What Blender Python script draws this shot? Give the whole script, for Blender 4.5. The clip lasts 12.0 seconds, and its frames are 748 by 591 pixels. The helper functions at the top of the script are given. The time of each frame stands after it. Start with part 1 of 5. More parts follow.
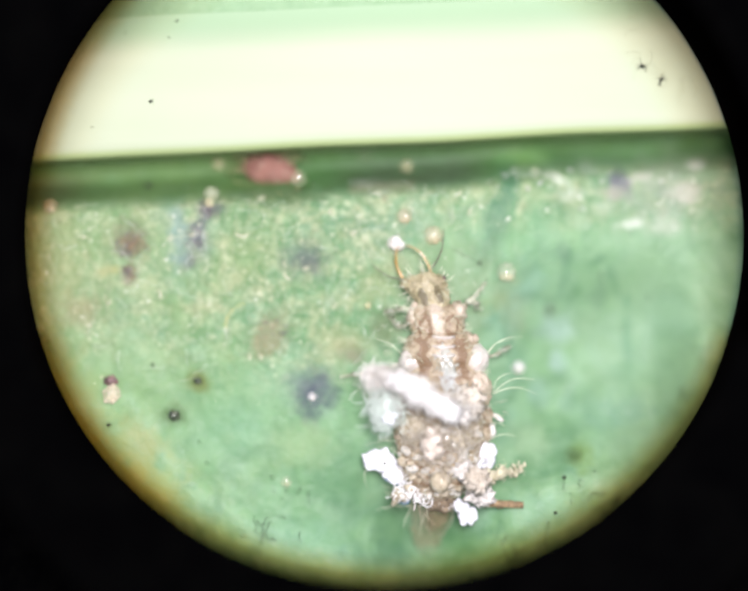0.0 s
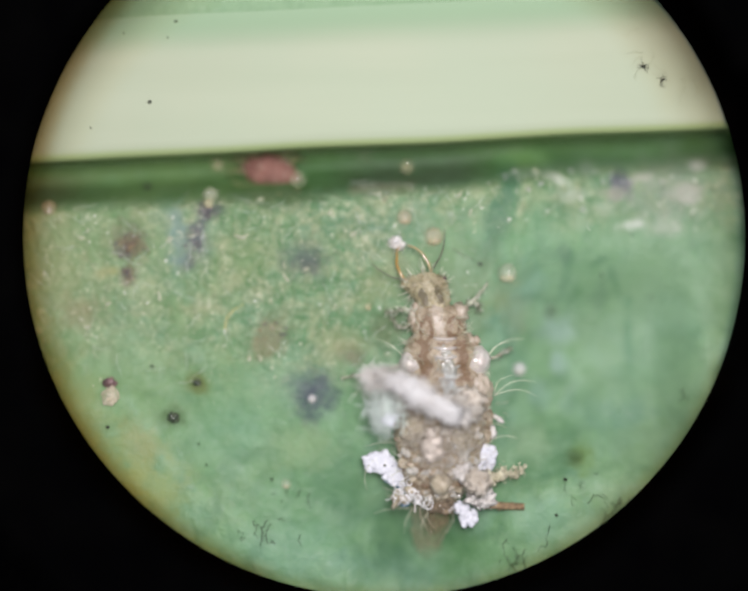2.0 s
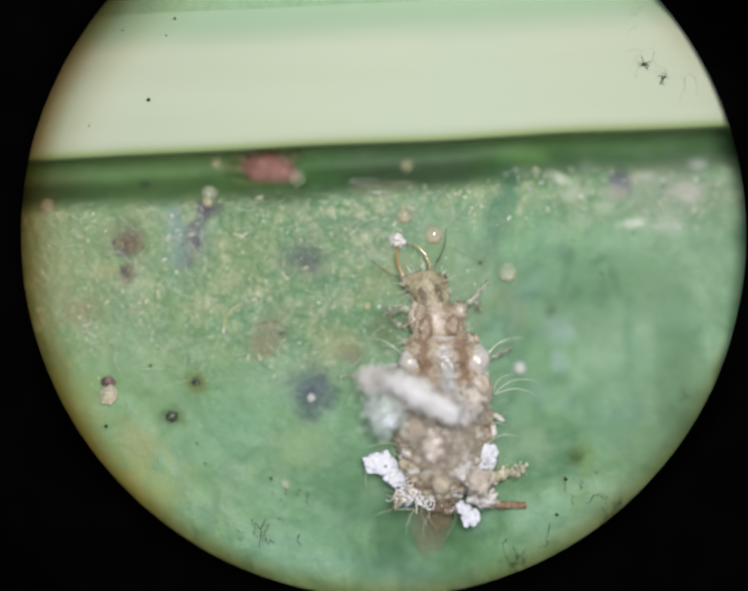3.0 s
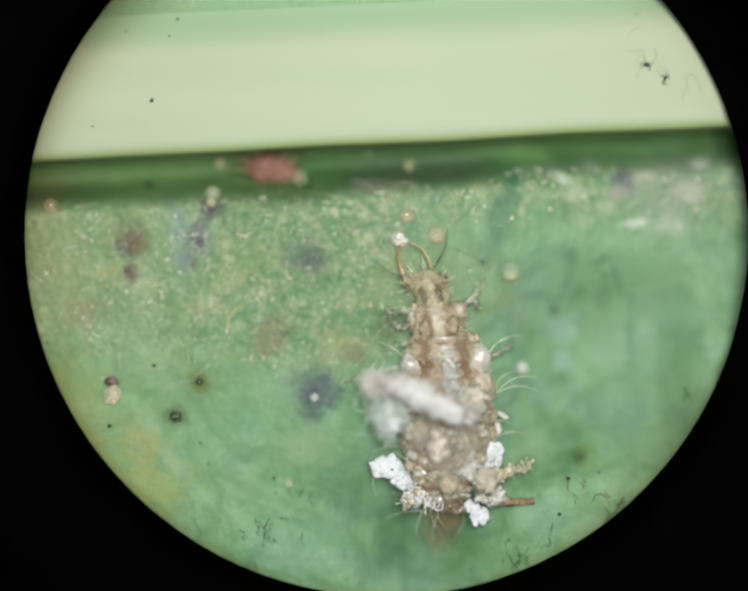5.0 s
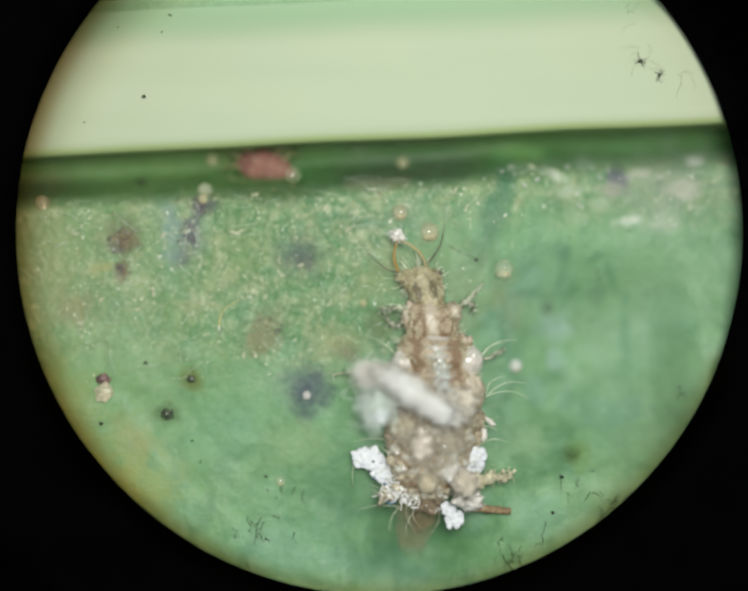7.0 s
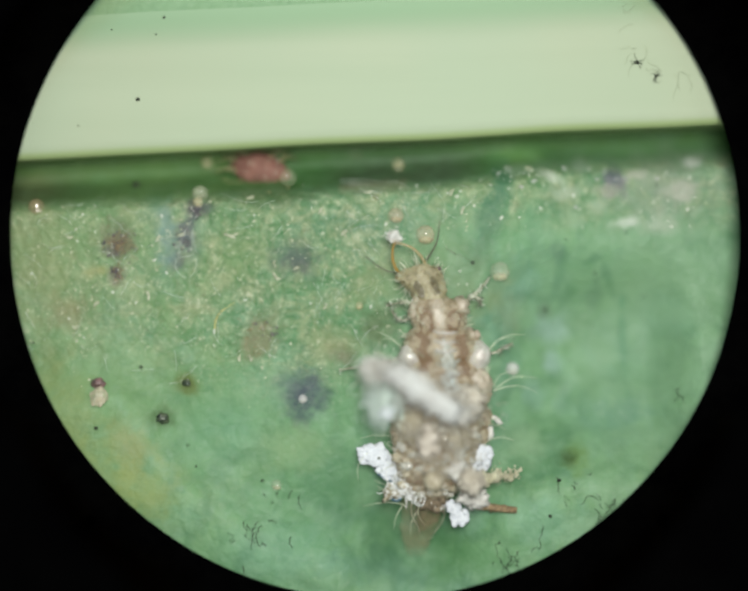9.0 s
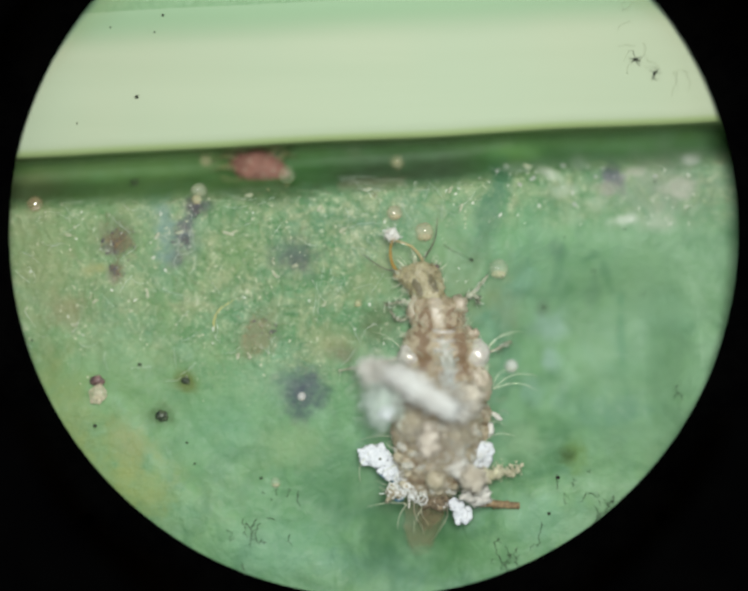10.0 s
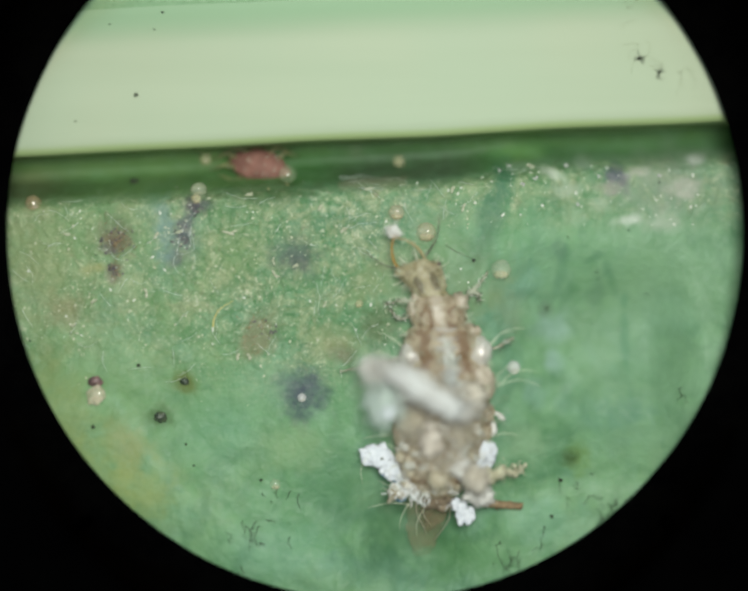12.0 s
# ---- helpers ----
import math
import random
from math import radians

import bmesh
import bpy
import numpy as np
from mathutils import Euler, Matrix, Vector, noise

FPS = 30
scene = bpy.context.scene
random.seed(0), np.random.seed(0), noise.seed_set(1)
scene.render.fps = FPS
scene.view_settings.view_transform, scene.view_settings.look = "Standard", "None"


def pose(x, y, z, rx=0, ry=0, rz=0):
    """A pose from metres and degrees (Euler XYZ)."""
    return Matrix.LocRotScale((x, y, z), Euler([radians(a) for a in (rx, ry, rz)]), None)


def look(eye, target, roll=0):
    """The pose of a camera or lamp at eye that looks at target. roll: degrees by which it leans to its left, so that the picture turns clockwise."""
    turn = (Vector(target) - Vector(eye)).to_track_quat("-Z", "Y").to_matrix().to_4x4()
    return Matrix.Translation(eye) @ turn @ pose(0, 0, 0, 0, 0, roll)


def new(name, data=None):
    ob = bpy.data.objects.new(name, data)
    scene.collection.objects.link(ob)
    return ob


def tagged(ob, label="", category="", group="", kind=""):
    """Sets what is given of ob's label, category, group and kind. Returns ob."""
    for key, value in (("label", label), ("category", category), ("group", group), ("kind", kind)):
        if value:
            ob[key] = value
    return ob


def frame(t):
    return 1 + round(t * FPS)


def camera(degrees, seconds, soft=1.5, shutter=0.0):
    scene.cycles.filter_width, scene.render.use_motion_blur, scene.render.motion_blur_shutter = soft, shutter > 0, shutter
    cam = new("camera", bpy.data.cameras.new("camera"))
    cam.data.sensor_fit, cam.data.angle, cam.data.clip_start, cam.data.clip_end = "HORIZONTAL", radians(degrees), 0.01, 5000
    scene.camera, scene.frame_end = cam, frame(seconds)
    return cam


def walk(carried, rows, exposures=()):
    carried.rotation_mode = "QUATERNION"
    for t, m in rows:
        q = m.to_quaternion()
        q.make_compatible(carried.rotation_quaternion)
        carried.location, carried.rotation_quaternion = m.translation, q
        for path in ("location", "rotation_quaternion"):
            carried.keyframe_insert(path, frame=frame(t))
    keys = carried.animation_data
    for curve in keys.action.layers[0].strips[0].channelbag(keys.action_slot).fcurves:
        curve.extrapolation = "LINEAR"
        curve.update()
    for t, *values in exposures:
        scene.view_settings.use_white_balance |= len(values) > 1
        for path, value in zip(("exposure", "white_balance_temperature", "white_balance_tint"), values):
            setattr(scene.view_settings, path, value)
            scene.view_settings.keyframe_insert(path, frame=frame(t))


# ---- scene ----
MM = 0.001  # lengths below are in millimetres unless noted

# ---------------- camera ----------------
cam = camera(30.46, 12.0, soft=3.0)
cam.data.dof.use_dof = True
cam.data.dof.focus_distance = 11.76 * MM
cam.data.dof.aperture_fstop = 40.0

# seconds, x, y, height, roll
CAMERA_ROWS = [
    (0, -0.0052, 0.0096, 12.1065, 0.0328),
    (0.5, -0.0154, 0.0202, 12.052, 0.0432),
    (1, -0.0111, 0.0392, 12.1232, -0.0439),
    (1.5, 0.0112, 0.0457, 12.1057, -0.0232),
    (2, -0.0059, 0.0215, 12.0504, -0.0113),
    (2.5, -0.0079, 0.0121, 12.0658, -0.0331),
    (3, -0.0017, 0.0099, 12.0032, 0.0149),
    (3.2, -0.0017, -0.0026, 12.0, 0.015),
    (4.8, 0.005, 0.004, 12.005, 0.01),
    (5, -0.027, 0.0093, 12.0305, -0.0323),
    (5.5, 0.0186, -0.0037, 12.0055, 0.0195),
    (6, -0.0003, 0.0007, 11.9899, -0.0011),
    (6.5, -0, 0, 12, -0),
    (7, 0.0357, -0.0131, 11.978, 0.0448),
    (7.2, 0.0417, -0.0071, 11.974, 0.04),
    (8.8, 0.062, 0.005, 11.925, -0.12),
    (9, 0.0699, 0.0129, 11.9201, -0.1312),
    (9.5, 0.0606, 0.0096, 11.9185, -0.1763),
    (10, 0.0804, -0.0094, 11.9247, -0.1713),
    (10.5, 0.0817, -0.0367, 11.8959, -0.1336),
    (11, 0.0834, -0.0092, 11.86, -0.0627),
    (11.5, 0.1071, -0.0007, 11.7817, -0.0512),
    (12, 0.0699, -0.0052, 11.8085, -0.0449),
]
EXPOSURES = [(0, 0.70, 6250, 26), (0.2, 0.44, 6250, 26), (0.5, 0.15, 6200, 25), (1.0, 0.05, 6300, 27), (1.5, 0.02, 6400, 28), (2.0, -0.02, 6280, 25), (2.5, -0.03, 6250, 25), (3.2, -0.05, 6200, 20), (4.8, -0.03, 6450, 12), (6.5, -0.04, 6480, 10), (9.0, -0.11, 6350, 9), (10.5, -0.10, 6330, 8), (11.5, -0.20, 6310, 7), (12.0, -0.18, 6300, 6)]
walk(cam, [(t, pose(x * MM, y * MM, z * MM, 0, 0, r)) for t, x, y, z, r in CAMERA_ROWS], EXPOSURES)

# ---------------- light ----------------
world = bpy.data.worlds.new("dim_room")
scene.world = world
world.use_nodes = True
world.node_tree.nodes["Background"].inputs["Color"].default_value = (0.9, 1.0, 0.98, 1)
world.node_tree.nodes["Background"].inputs["Strength"].default_value = 0.42

lamp_data = bpy.data.lights.new("microscope_lamp", "AREA")
lamp_data.shape = "DISK"
lamp_data.size = 6 * MM
lamp_data.energy = 0.00323
lamp_data.color = (0.98, 0.98, 0.91)
lamp = new("microscope_lamp", lamp_data)
lamp.matrix_world = look((1.2 * MM, 2.4 * MM, 16 * MM), (0, 0, 0))


# ---------------- materials ----------------
class Nodes:
    """A node material with short calls; scales are per millimetre."""

    def __init__(self, name):
        self.mat = bpy.data.materials.new(name)
        self.mat.use_nodes = True
        self.tree = self.mat.node_tree
        self.bsdf = self.tree.nodes["Principled BSDF"]
        self.coord = self.tree.nodes.new("ShaderNodeTexCoord").outputs["Object"]

    def node(self, kind, **inputs):
        n = self.tree.nodes.new(kind)
        for key, value in inputs.items():
            self.put(n.inputs[key], value)
        return n

    def put(self, socket, value):
        if isinstance(value, bpy.types.NodeSocket):
            self.tree.links.new(value, socket)
        elif isinstance(value, tuple) and len(value) == 3 and socket.type == "RGBA":
            socket.default_value = (*value, 1)
        else:
            socket.default_value = value

    def noise(self, scale, detail=4.0, rough=0.6, stretch=None, distortion=0.0):
        n = self.node("ShaderNodeTexNoise", Scale=scale / MM, Detail=detail, Roughness=rough, Distortion=distortion)
        self.tree.links.new(self.stretched(stretch), n.inputs["Vector"])
        return n.outputs["Fac"]

    def stretched(self, stretch):
        if not stretch:
            return self.coord
        m = self.node("ShaderNodeMapping", Vector=self.coord)
        m.inputs["Scale"].default_value = stretch[:3]
        if len(stretch) > 3:
            m.inputs["Rotation"].default_value = (0, 0, radians(stretch[3]))
        return m.outputs["Vector"]

    def cells(self, scale, feature="F1", randomness=1.0):
        n = self.node("ShaderNodeTexVoronoi", Scale=scale / MM, Randomness=randomness)
        n.feature = feature
        warp = self.node("ShaderNodeTexNoise", Scale=scale * 0.8 / MM, Detail=2.0)
        self.tree.links.new(self.coord, warp.inputs["Vector"])
        add = self.node("ShaderNodeVectorMath")
        add.operation = "MULTIPLY_ADD"
        self.tree.links.new(warp.outputs["Color"], add.inputs[0])
        add.inputs[1].default_value = (0.35 * MM / scale,) * 3
        self.tree.links.new(self.coord, add.inputs[2])
        self.tree.links.new(add.outputs[0], n.inputs["Vector"])
        return n.outputs["Distance"]

    def step(self, value, low, high, a=0.0, b=1.0):
        n = self.node("ShaderNodeMapRange", Value=value)
        n.interpolation_type = "SMOOTHSTEP"
        for key, v in (("From Min", low), ("From Max", high), ("To Min", a), ("To Max", b)):
            n.inputs[key].default_value = v
        return n.outputs["Result"]

    def times(self, a, b, op="MULTIPLY"):
        n = self.tree.nodes.new("ShaderNodeMath")
        n.operation = op
        self.put(n.inputs[0], a)
        self.put(n.inputs[1], b)
        return n.outputs[0]

    def mix(self, fac, a, b):
        n = self.tree.nodes.new("ShaderNodeMix")
        n.data_type = "RGBA"
        self.put(n.inputs[0], fac)
        self.put(n.inputs[6], a)
        self.put(n.inputs[7], b)
        return n.outputs[2]

    def bump(self, height, micron, strength=1.0):
        n = self.node("ShaderNodeBump", Height=height, Strength=strength, Distance=micron * 1e-6)
        self.tree.links.new(n.outputs["Normal"], self.bsdf.inputs["Normal"])

    def set(self, **inputs):
        for key, value in inputs.items():
            self.put(self.bsdf.inputs[key.replace("_", " ")], value)
        return self.mat


def leaf_material():
    n = Nodes("leaf_green")
    # the stain colour also carries painted shade and sheen
    tint = n.tree.nodes.new("ShaderNodeAttribute")
    tint.attribute_name = "stain"
    harm = n.tree.nodes.new("ShaderNodeAttribute")
    harm.attribute_name = "damage"
    hurt = harm.outputs["Fac"]
    whole = n.times(1.0, hurt, "SUBTRACT")
    # healthy tissue: broad patches, polygons of the vein net; bluish sheen painted in
    base = n.mix(n.step(n.noise(0.9, 3), 0.35, 0.65), (0.118, 0.255, 0.118), (0.158, 0.305, 0.152))
    base = n.mix(n.step(n.noise(2.2, 4, 0.6, distortion=0.6), 0.42, 0.64, 0.0, 0.7), base, (0.185, 0.325, 0.195))
    base = n.mix(n.step(n.noise(3.1, 4, 0.6, distortion=0.8), 0.50, 0.66, 0.0, 0.6), base, (0.075, 0.185, 0.085))
    base = n.mix(n.step(n.noise(1.3, 4, 0.6, distortion=0.4), 0.52, 0.72, 0.0, 0.6), base, (0.17, 0.31, 0.235))
    net = n.cells(2.6, "DISTANCE_TO_EDGE")
    patch = n.step(n.noise(1.1, 3), 0.32, 0.54)
    base = n.mix(n.times(n.step(net, 0.0, 0.22, 0.36, 0.0), patch), base, (0.05, 0.14, 0.07))
    base = n.mix(n.times(n.step(net, 0.16, 0.4, 0.0, 0.35), n.times(whole, patch)), base, (0.20, 0.345, 0.21))
    base = n.mix(n.times(n.step(n.noise(0.7, 3, 0.6, distortion=0.5), 0.45, 0.7, 0.0, 0.6), n.times(hurt, 0.25, "ADD")), base, (0.17, 0.26, 0.095))
    # mite damage: emptied cells between fine green veins
    mesh_of = n.cells(7.5, "DISTANCE_TO_EDGE")
    cell = n.cells(7.5, "F1")
    fine = n.times(n.step(mesh_of, 0.0, 0.16, 0.5, 0.0), n.times(n.times(hurt, 1.5), 0.18, "ADD"))
    base = n.mix(n.times(fine, 0.8), base, (0.06, 0.175, 0.06))
    worn = n.times(tint.outputs["Alpha"], n.step(n.noise(9, 6, 0.8), 0.34, 0.6, 0.80, 1.08))
    base = n.mix(worn, base, tint.outputs["Color"])
    pale = n.times(n.step(n.noise(3.6, 7, 0.86, distortion=0.5), 0.43, 0.64), hurt)
    base = n.mix(n.times(pale, 0.62), base, (0.365, 0.378, 0.215))
    cream = n.times(n.times(n.step(n.noise(12, 6, 0.9, distortion=0.4), 0.48, 0.61), n.times(n.step(n.noise(1.9, 3, 0.6), 0.40, 0.6, 0.12, 1.0), n.step(cell, 0.1, 0.5, 1.2, 0.3))), hurt)
    base = n.mix(n.times(cream, 0.95), base, (0.52, 0.53, 0.36))
    mote = n.times(n.step(n.noise(30, 3, 0.7), 0.57, 0.67), hurt)
    base = n.mix(n.times(mote, 0.6), base, (0.62, 0.62, 0.47))
    deep = n.times(n.step(n.noise(6.5, 6, 0.85, distortion=1.0), 0.53, 0.66), hurt)
    base = n.mix(n.times(deep, 0.5), base, (0.075, 0.17, 0.065))
    brown = n.times(n.step(n.noise(5.5, 4, 0.7, distortion=1.2), 0.6, 0.75), hurt)
    base = n.mix(n.times(brown, 0.6), base, (0.185, 0.14, 0.085))
    relief = n.times(n.noise(14, 5, 0.7), n.times(mesh_of, 0.9), "ADD")
    n.bump(n.times(relief, n.times(hurt, 0.3, "ADD")), 34, 0.9)
    return n.set(Base_Color=base, Roughness=n.times(n.step(n.noise(20, 3), 0.3, 0.7, 0.38, 0.6), n.times(hurt, 0.16), "SUBTRACT"), Specular_IOR_Level=n.times(n.times(hurt, 0.2), 0.26, "ADD"))


def midrib_material():
    n = Nodes("midrib_cream")
    streak = n.noise(2.2, 5, 0.6, (0.06, 1, 1, -2.86))
    base = n.mix(n.step(streak, 0.3, 0.7), (0.365, 0.415, 0.288), (0.392, 0.438, 0.31))
    base = n.mix(n.step(n.noise(0.5, 2), 0.35, 0.7, 0, 0.6), base, (0.352, 0.425, 0.30))
    edge = n.tree.nodes.new("ShaderNodeAttribute")
    edge.attribute_name = "edge"
    base = n.mix(n.step(edge.outputs["Fac"], 0.0, 1.0), base, (0.275, 0.40, 0.25))
    base = n.mix(n.step(edge.outputs["Fac"], 0.0, -1.0), base, (0.30, 0.38, 0.17))
    n.bump(streak, 5, 0.4)
    return n.set(Base_Color=base, Roughness=0.62, Specular_IOR_Level=0.25)


def mottled(name, light, dark, scale, rough=0.6, relief=8, spots=None, wet=0.0, glow=0.0):
    n = Nodes(name)
    if glow:
        n.set(Subsurface_Weight=0.5, Subsurface_Scale=glow * MM, Subsurface_Radius=(1.0, 0.85, 0.7))
    base = n.mix(n.step(n.noise(scale, 5, 0.7), 0.35, 0.66), dark, light)
    base = n.mix(n.step(n.noise(scale * 4, 4, 0.7), 0.5, 0.75, 0, 0.5), base, light)
    if spots:
        base = n.mix(n.step(n.noise(scale * 1.7, 3), 0.58, 0.68), base, spots)
    n.bump(n.noise(scale * 3, 5, 0.7), relief, 0.9)
    return n.set(Base_Color=base, Roughness=rough, Coat_Weight=wet, Coat_Roughness=0.15)


def clear(name, colour, amount=0.6, rough=0.06, scale=20, bend=1.36, sheen=1.5, glow=0.0):
    n = Nodes(name)
    tone = n.mix(n.noise(scale, 3), colour, tuple(min(1.0, c * 1.2) for c in colour))
    if glow:
        n.set(Subsurface_Weight=1.0, Subsurface_Scale=glow * MM, Subsurface_Radius=(1.0, 0.9, 0.7))
    return n.set(Base_Color=tone, Roughness=rough, Transmission_Weight=amount, IOR=bend, Coat_Weight=1.0, Coat_Roughness=0.04, Coat_IOR=sheen)


def shell(name, colour, body, gloss=0.07):
    """Thin milky shell: part of the light goes straight through it, a little is mirrored."""
    n = Nodes(name)
    tone = n.mix(n.noise(14, 3), tuple(0.85 * c for c in colour), tuple(min(1.0, c * 1.15) for c in colour))
    n.set(Base_Color=tone, Roughness=0.4, Specular_IOR_Level=0.1, Alpha=n.step(n.noise(9, 3), 0.3, 0.7, body - 0.06, body + 0.06))
    wet = n.node("ShaderNodeBsdfGlossy", Color=(gloss, gloss, gloss), Roughness=0.06)
    both = n.tree.nodes.new("ShaderNodeAddShader")
    n.tree.links.new(n.bsdf.outputs[0], both.inputs[0])
    n.tree.links.new(wet.outputs[0], both.inputs[1])
    n.tree.links.new(both.outputs[0], n.tree.nodes["Material Output"].inputs["Surface"])
    return n.mat


def skin_material(name, light, dark, brown, pale, scale):
    """Mottled hide whose stripes follow the pigment laid on the body."""
    n = Nodes(name)
    mark = n.tree.nodes.new("ShaderNodeAttribute")
    mark.attribute_name = "pigment"
    fac = n.times(mark.outputs["Fac"], n.times(n.times(n.noise(scale * 1.8, 5, 0.75), 1.5), 0.75, "SUBTRACT"), "ADD")
    base = n.mix(n.step(n.noise(scale, 5, 0.75), 0.38, 0.6), dark, light)
    grains = n.cells(scale * 2.6, "F1")
    base = n.mix(n.step(grains, 0.12, 0.5, 0.5, 0.0), base, pale)
    base = n.mix(n.step(fac, 0.2, 0.75), base, brown)
    base = n.mix(n.step(fac, -0.25, -0.75), base, pale)
    base = n.mix(n.step(n.noise(scale * 3.5, 4, 0.7), 0.56, 0.72, 0, 0.55), base, pale)
    base = n.mix(n.step(n.noise(scale * 2.3, 4, 0.7, distortion=0.7), 0.58, 0.7, 0, 0.7), base, tuple(0.8 * c for c in brown))
    n.bump(n.times(n.noise(scale * 2.4, 6, 0.75), n.times(grains, -0.6), "ADD"), 12, 1.0)
    return n.set(Base_Color=base, Roughness=n.step(n.noise(scale * 4, 2), 0.3, 0.7, 0.22, 0.5), Coat_Weight=0.15, Coat_Roughness=0.15, Subsurface_Weight=0.35, Subsurface_Scale=0.03 * MM, Subsurface_Radius=(1.0, 0.8, 0.6))


LEAF = leaf_material()
MIDRIB = midrib_material()
BLACK = mottled("blackened_brass", (0.0009, 0.0009, 0.0009), (0.0004, 0.0004, 0.0005), 3, 0.9, 2)
BLACK.node_tree.nodes["Principled BSDF"].inputs["Specular IOR Level"].default_value = 0.0
# amber tint that stands in for the lens's colour fringe
FRINGE_AMBER = Nodes("amber_fringe_tint").mat
FRINGE_AMBER.node_tree.links.new(FRINGE_AMBER.node_tree.nodes.new("ShaderNodeBsdfTransparent").outputs[0], FRINGE_AMBER.node_tree.nodes["Material Output"].inputs["Surface"])
FRINGE_AMBER.node_tree.nodes["Transparent BSDF"].inputs["Color"].default_value = (0.87, 0.74, 0.54, 1)
FAINT = mottled("grey_hair", (0.37, 0.41, 0.28), (0.29, 0.33, 0.22), 30, 0.7, 2)
DUST = mottled("dark_dust", (0.03, 0.035, 0.02), (0.006, 0.008, 0.004), 40, 0.8, 2)
SKIN = skin_material("larva_skin", (0.38, 0.315, 0.215), (0.25, 0.195, 0.125), (0.195, 0.125, 0.07), (0.45, 0.385, 0.30), 8)
SKIN_HEAD = skin_material("larva_head", (0.36, 0.32, 0.19), (0.215, 0.18, 0.10), (0.125, 0.105, 0.055), (0.45, 0.40, 0.27), 11)
SKIN_PALE = mottled("larva_pale_lobe", (0.47, 0.405, 0.32), (0.35, 0.285, 0.205), 10, 0.35, 8, (0.30, 0.235, 0.16), 0.4)
SKIN_BROWN = mottled("larva_brown_fold", (0.42, 0.345, 0.245), (0.30, 0.235, 0.16), 12, 0.3, 8, (0.48, 0.42, 0.32), 0.5)
PLATE = shell("glassy_grey_plate", (0.72, 0.70, 0.63), 0.5, 0.10)
PLATE_BROWN = shell("brown_gut", (0.32, 0.24, 0.14), 0.26, 0.02)
HAZE_BLUE = mottled("thin_bluish_wool", (0.80, 0.84, 0.83), (0.70, 0.74, 0.73), 12, 0.85, 4)
PEARL = shell("pearly_tubercle", (0.68, 0.635, 0.59), 0.50, 0.05)
AMBER = clear("amber_jaw", (0.42, 0.25, 0.055), 0.45, 0.15, 20, 1.36, 1.5)
PALE_JAW = clear("pale_jaw", (0.52, 0.42, 0.22), 0.5, 0.10, 20, 1.36, 1.8)
BRISTLE = clear("clear_bristle", (0.75, 0.78, 0.6), 0.35, 0.25)
FEELER = mottled("dark_antenna", (0.14, 0.15, 0.09), (0.06, 0.07, 0.045), 30, 0.5, 2)
LEG = mottled("grey_leg", (0.50, 0.50, 0.38), (0.26, 0.25, 0.17), 26, 0.3, 5, (0.10, 0.09, 0.06), 0.4)
WAX = mottled("white_wax", (0.73, 0.745, 0.78), (0.58, 0.60, 0.645), 22, 0.6, 6)
WAX_DULL = mottled("dull_white_wax", (0.56, 0.56, 0.54), (0.44, 0.43, 0.41), 6, 0.8, 5)
SADDLE = mottled("bluish_white_skin", (0.40, 0.41, 0.36), (0.29, 0.285, 0.24), 9, 0.3, 3, None, 0.7)
WOOL = mottled("grey_white_wool", (0.67, 0.65, 0.61), (0.53, 0.505, 0.46), 12, 0.85, 6)
WOOL_GREEN = mottled("pale_green_wool", (0.70, 0.78, 0.72), (0.58, 0.66, 0.60), 12, 0.85, 6)
WAX_PINK = mottled("pinkish_wax", (0.64, 0.58, 0.505), (0.50, 0.44, 0.37), 10, 0.7, 6)
TAN = mottled("tan_debris", (0.50, 0.445, 0.33), (0.34, 0.29, 0.20), 14, 0.6, 8, (0.25, 0.20, 0.13), 0.15)
CREAM = mottled("cream_debris", (0.62, 0.575, 0.495), (0.43, 0.38, 0.30), 14, 0.6, 8, (0.32, 0.26, 0.185), 0.1)
YELLOW = mottled("yellow_green_debris", (0.66, 0.63, 0.46), (0.45, 0.42, 0.28), 16, 0.7, 8)
BARK = mottled("brown_splinter", (0.36, 0.255, 0.135), (0.15, 0.10, 0.055), 26, 0.75, 8)
EGG_CLEAR = shell("clear_egg", (0.60, 0.60, 0.45), 0.24, 0.06)
EGG_HOLLOW = shell("hollow_egg", (0.40, 0.44, 0.28), 0.10, 0.03)
EGG_AMBER = shell("amber_egg", (0.60, 0.44, 0.31), 0.30, 0.08)
EGG_RED = shell("red_amber_egg", (0.47, 0.33, 0.20), 0.26, 0.09)
EGG_CREAM = shell("cream_egg", (0.70, 0.63, 0.38), 0.34, 0.04)
EGG_WHITE = shell("white_egg", (0.78, 0.76, 0.74), 0.5, 0.05)
EGG_WARM = shell("warm_cream_egg", (0.74, 0.62, 0.48), 0.46, 0.09)
TAIL_SKIN = shell("olive_tail", (0.34, 0.28, 0.17), 0.20, 0.02)
FIBRE = mottled("white_fibre", (0.84, 0.83, 0.80), (0.66, 0.62, 0.55), 20, 0.5, 3)
CURL = mottled("white_curled_fibre", (0.86, 0.86, 0.86), (0.74, 0.73, 0.71), 20, 0.5, 3)
CRUMB = mottled("brown_crumb", (0.27, 0.21, 0.135), (0.12, 0.09, 0.06), 20, 0.75, 8)
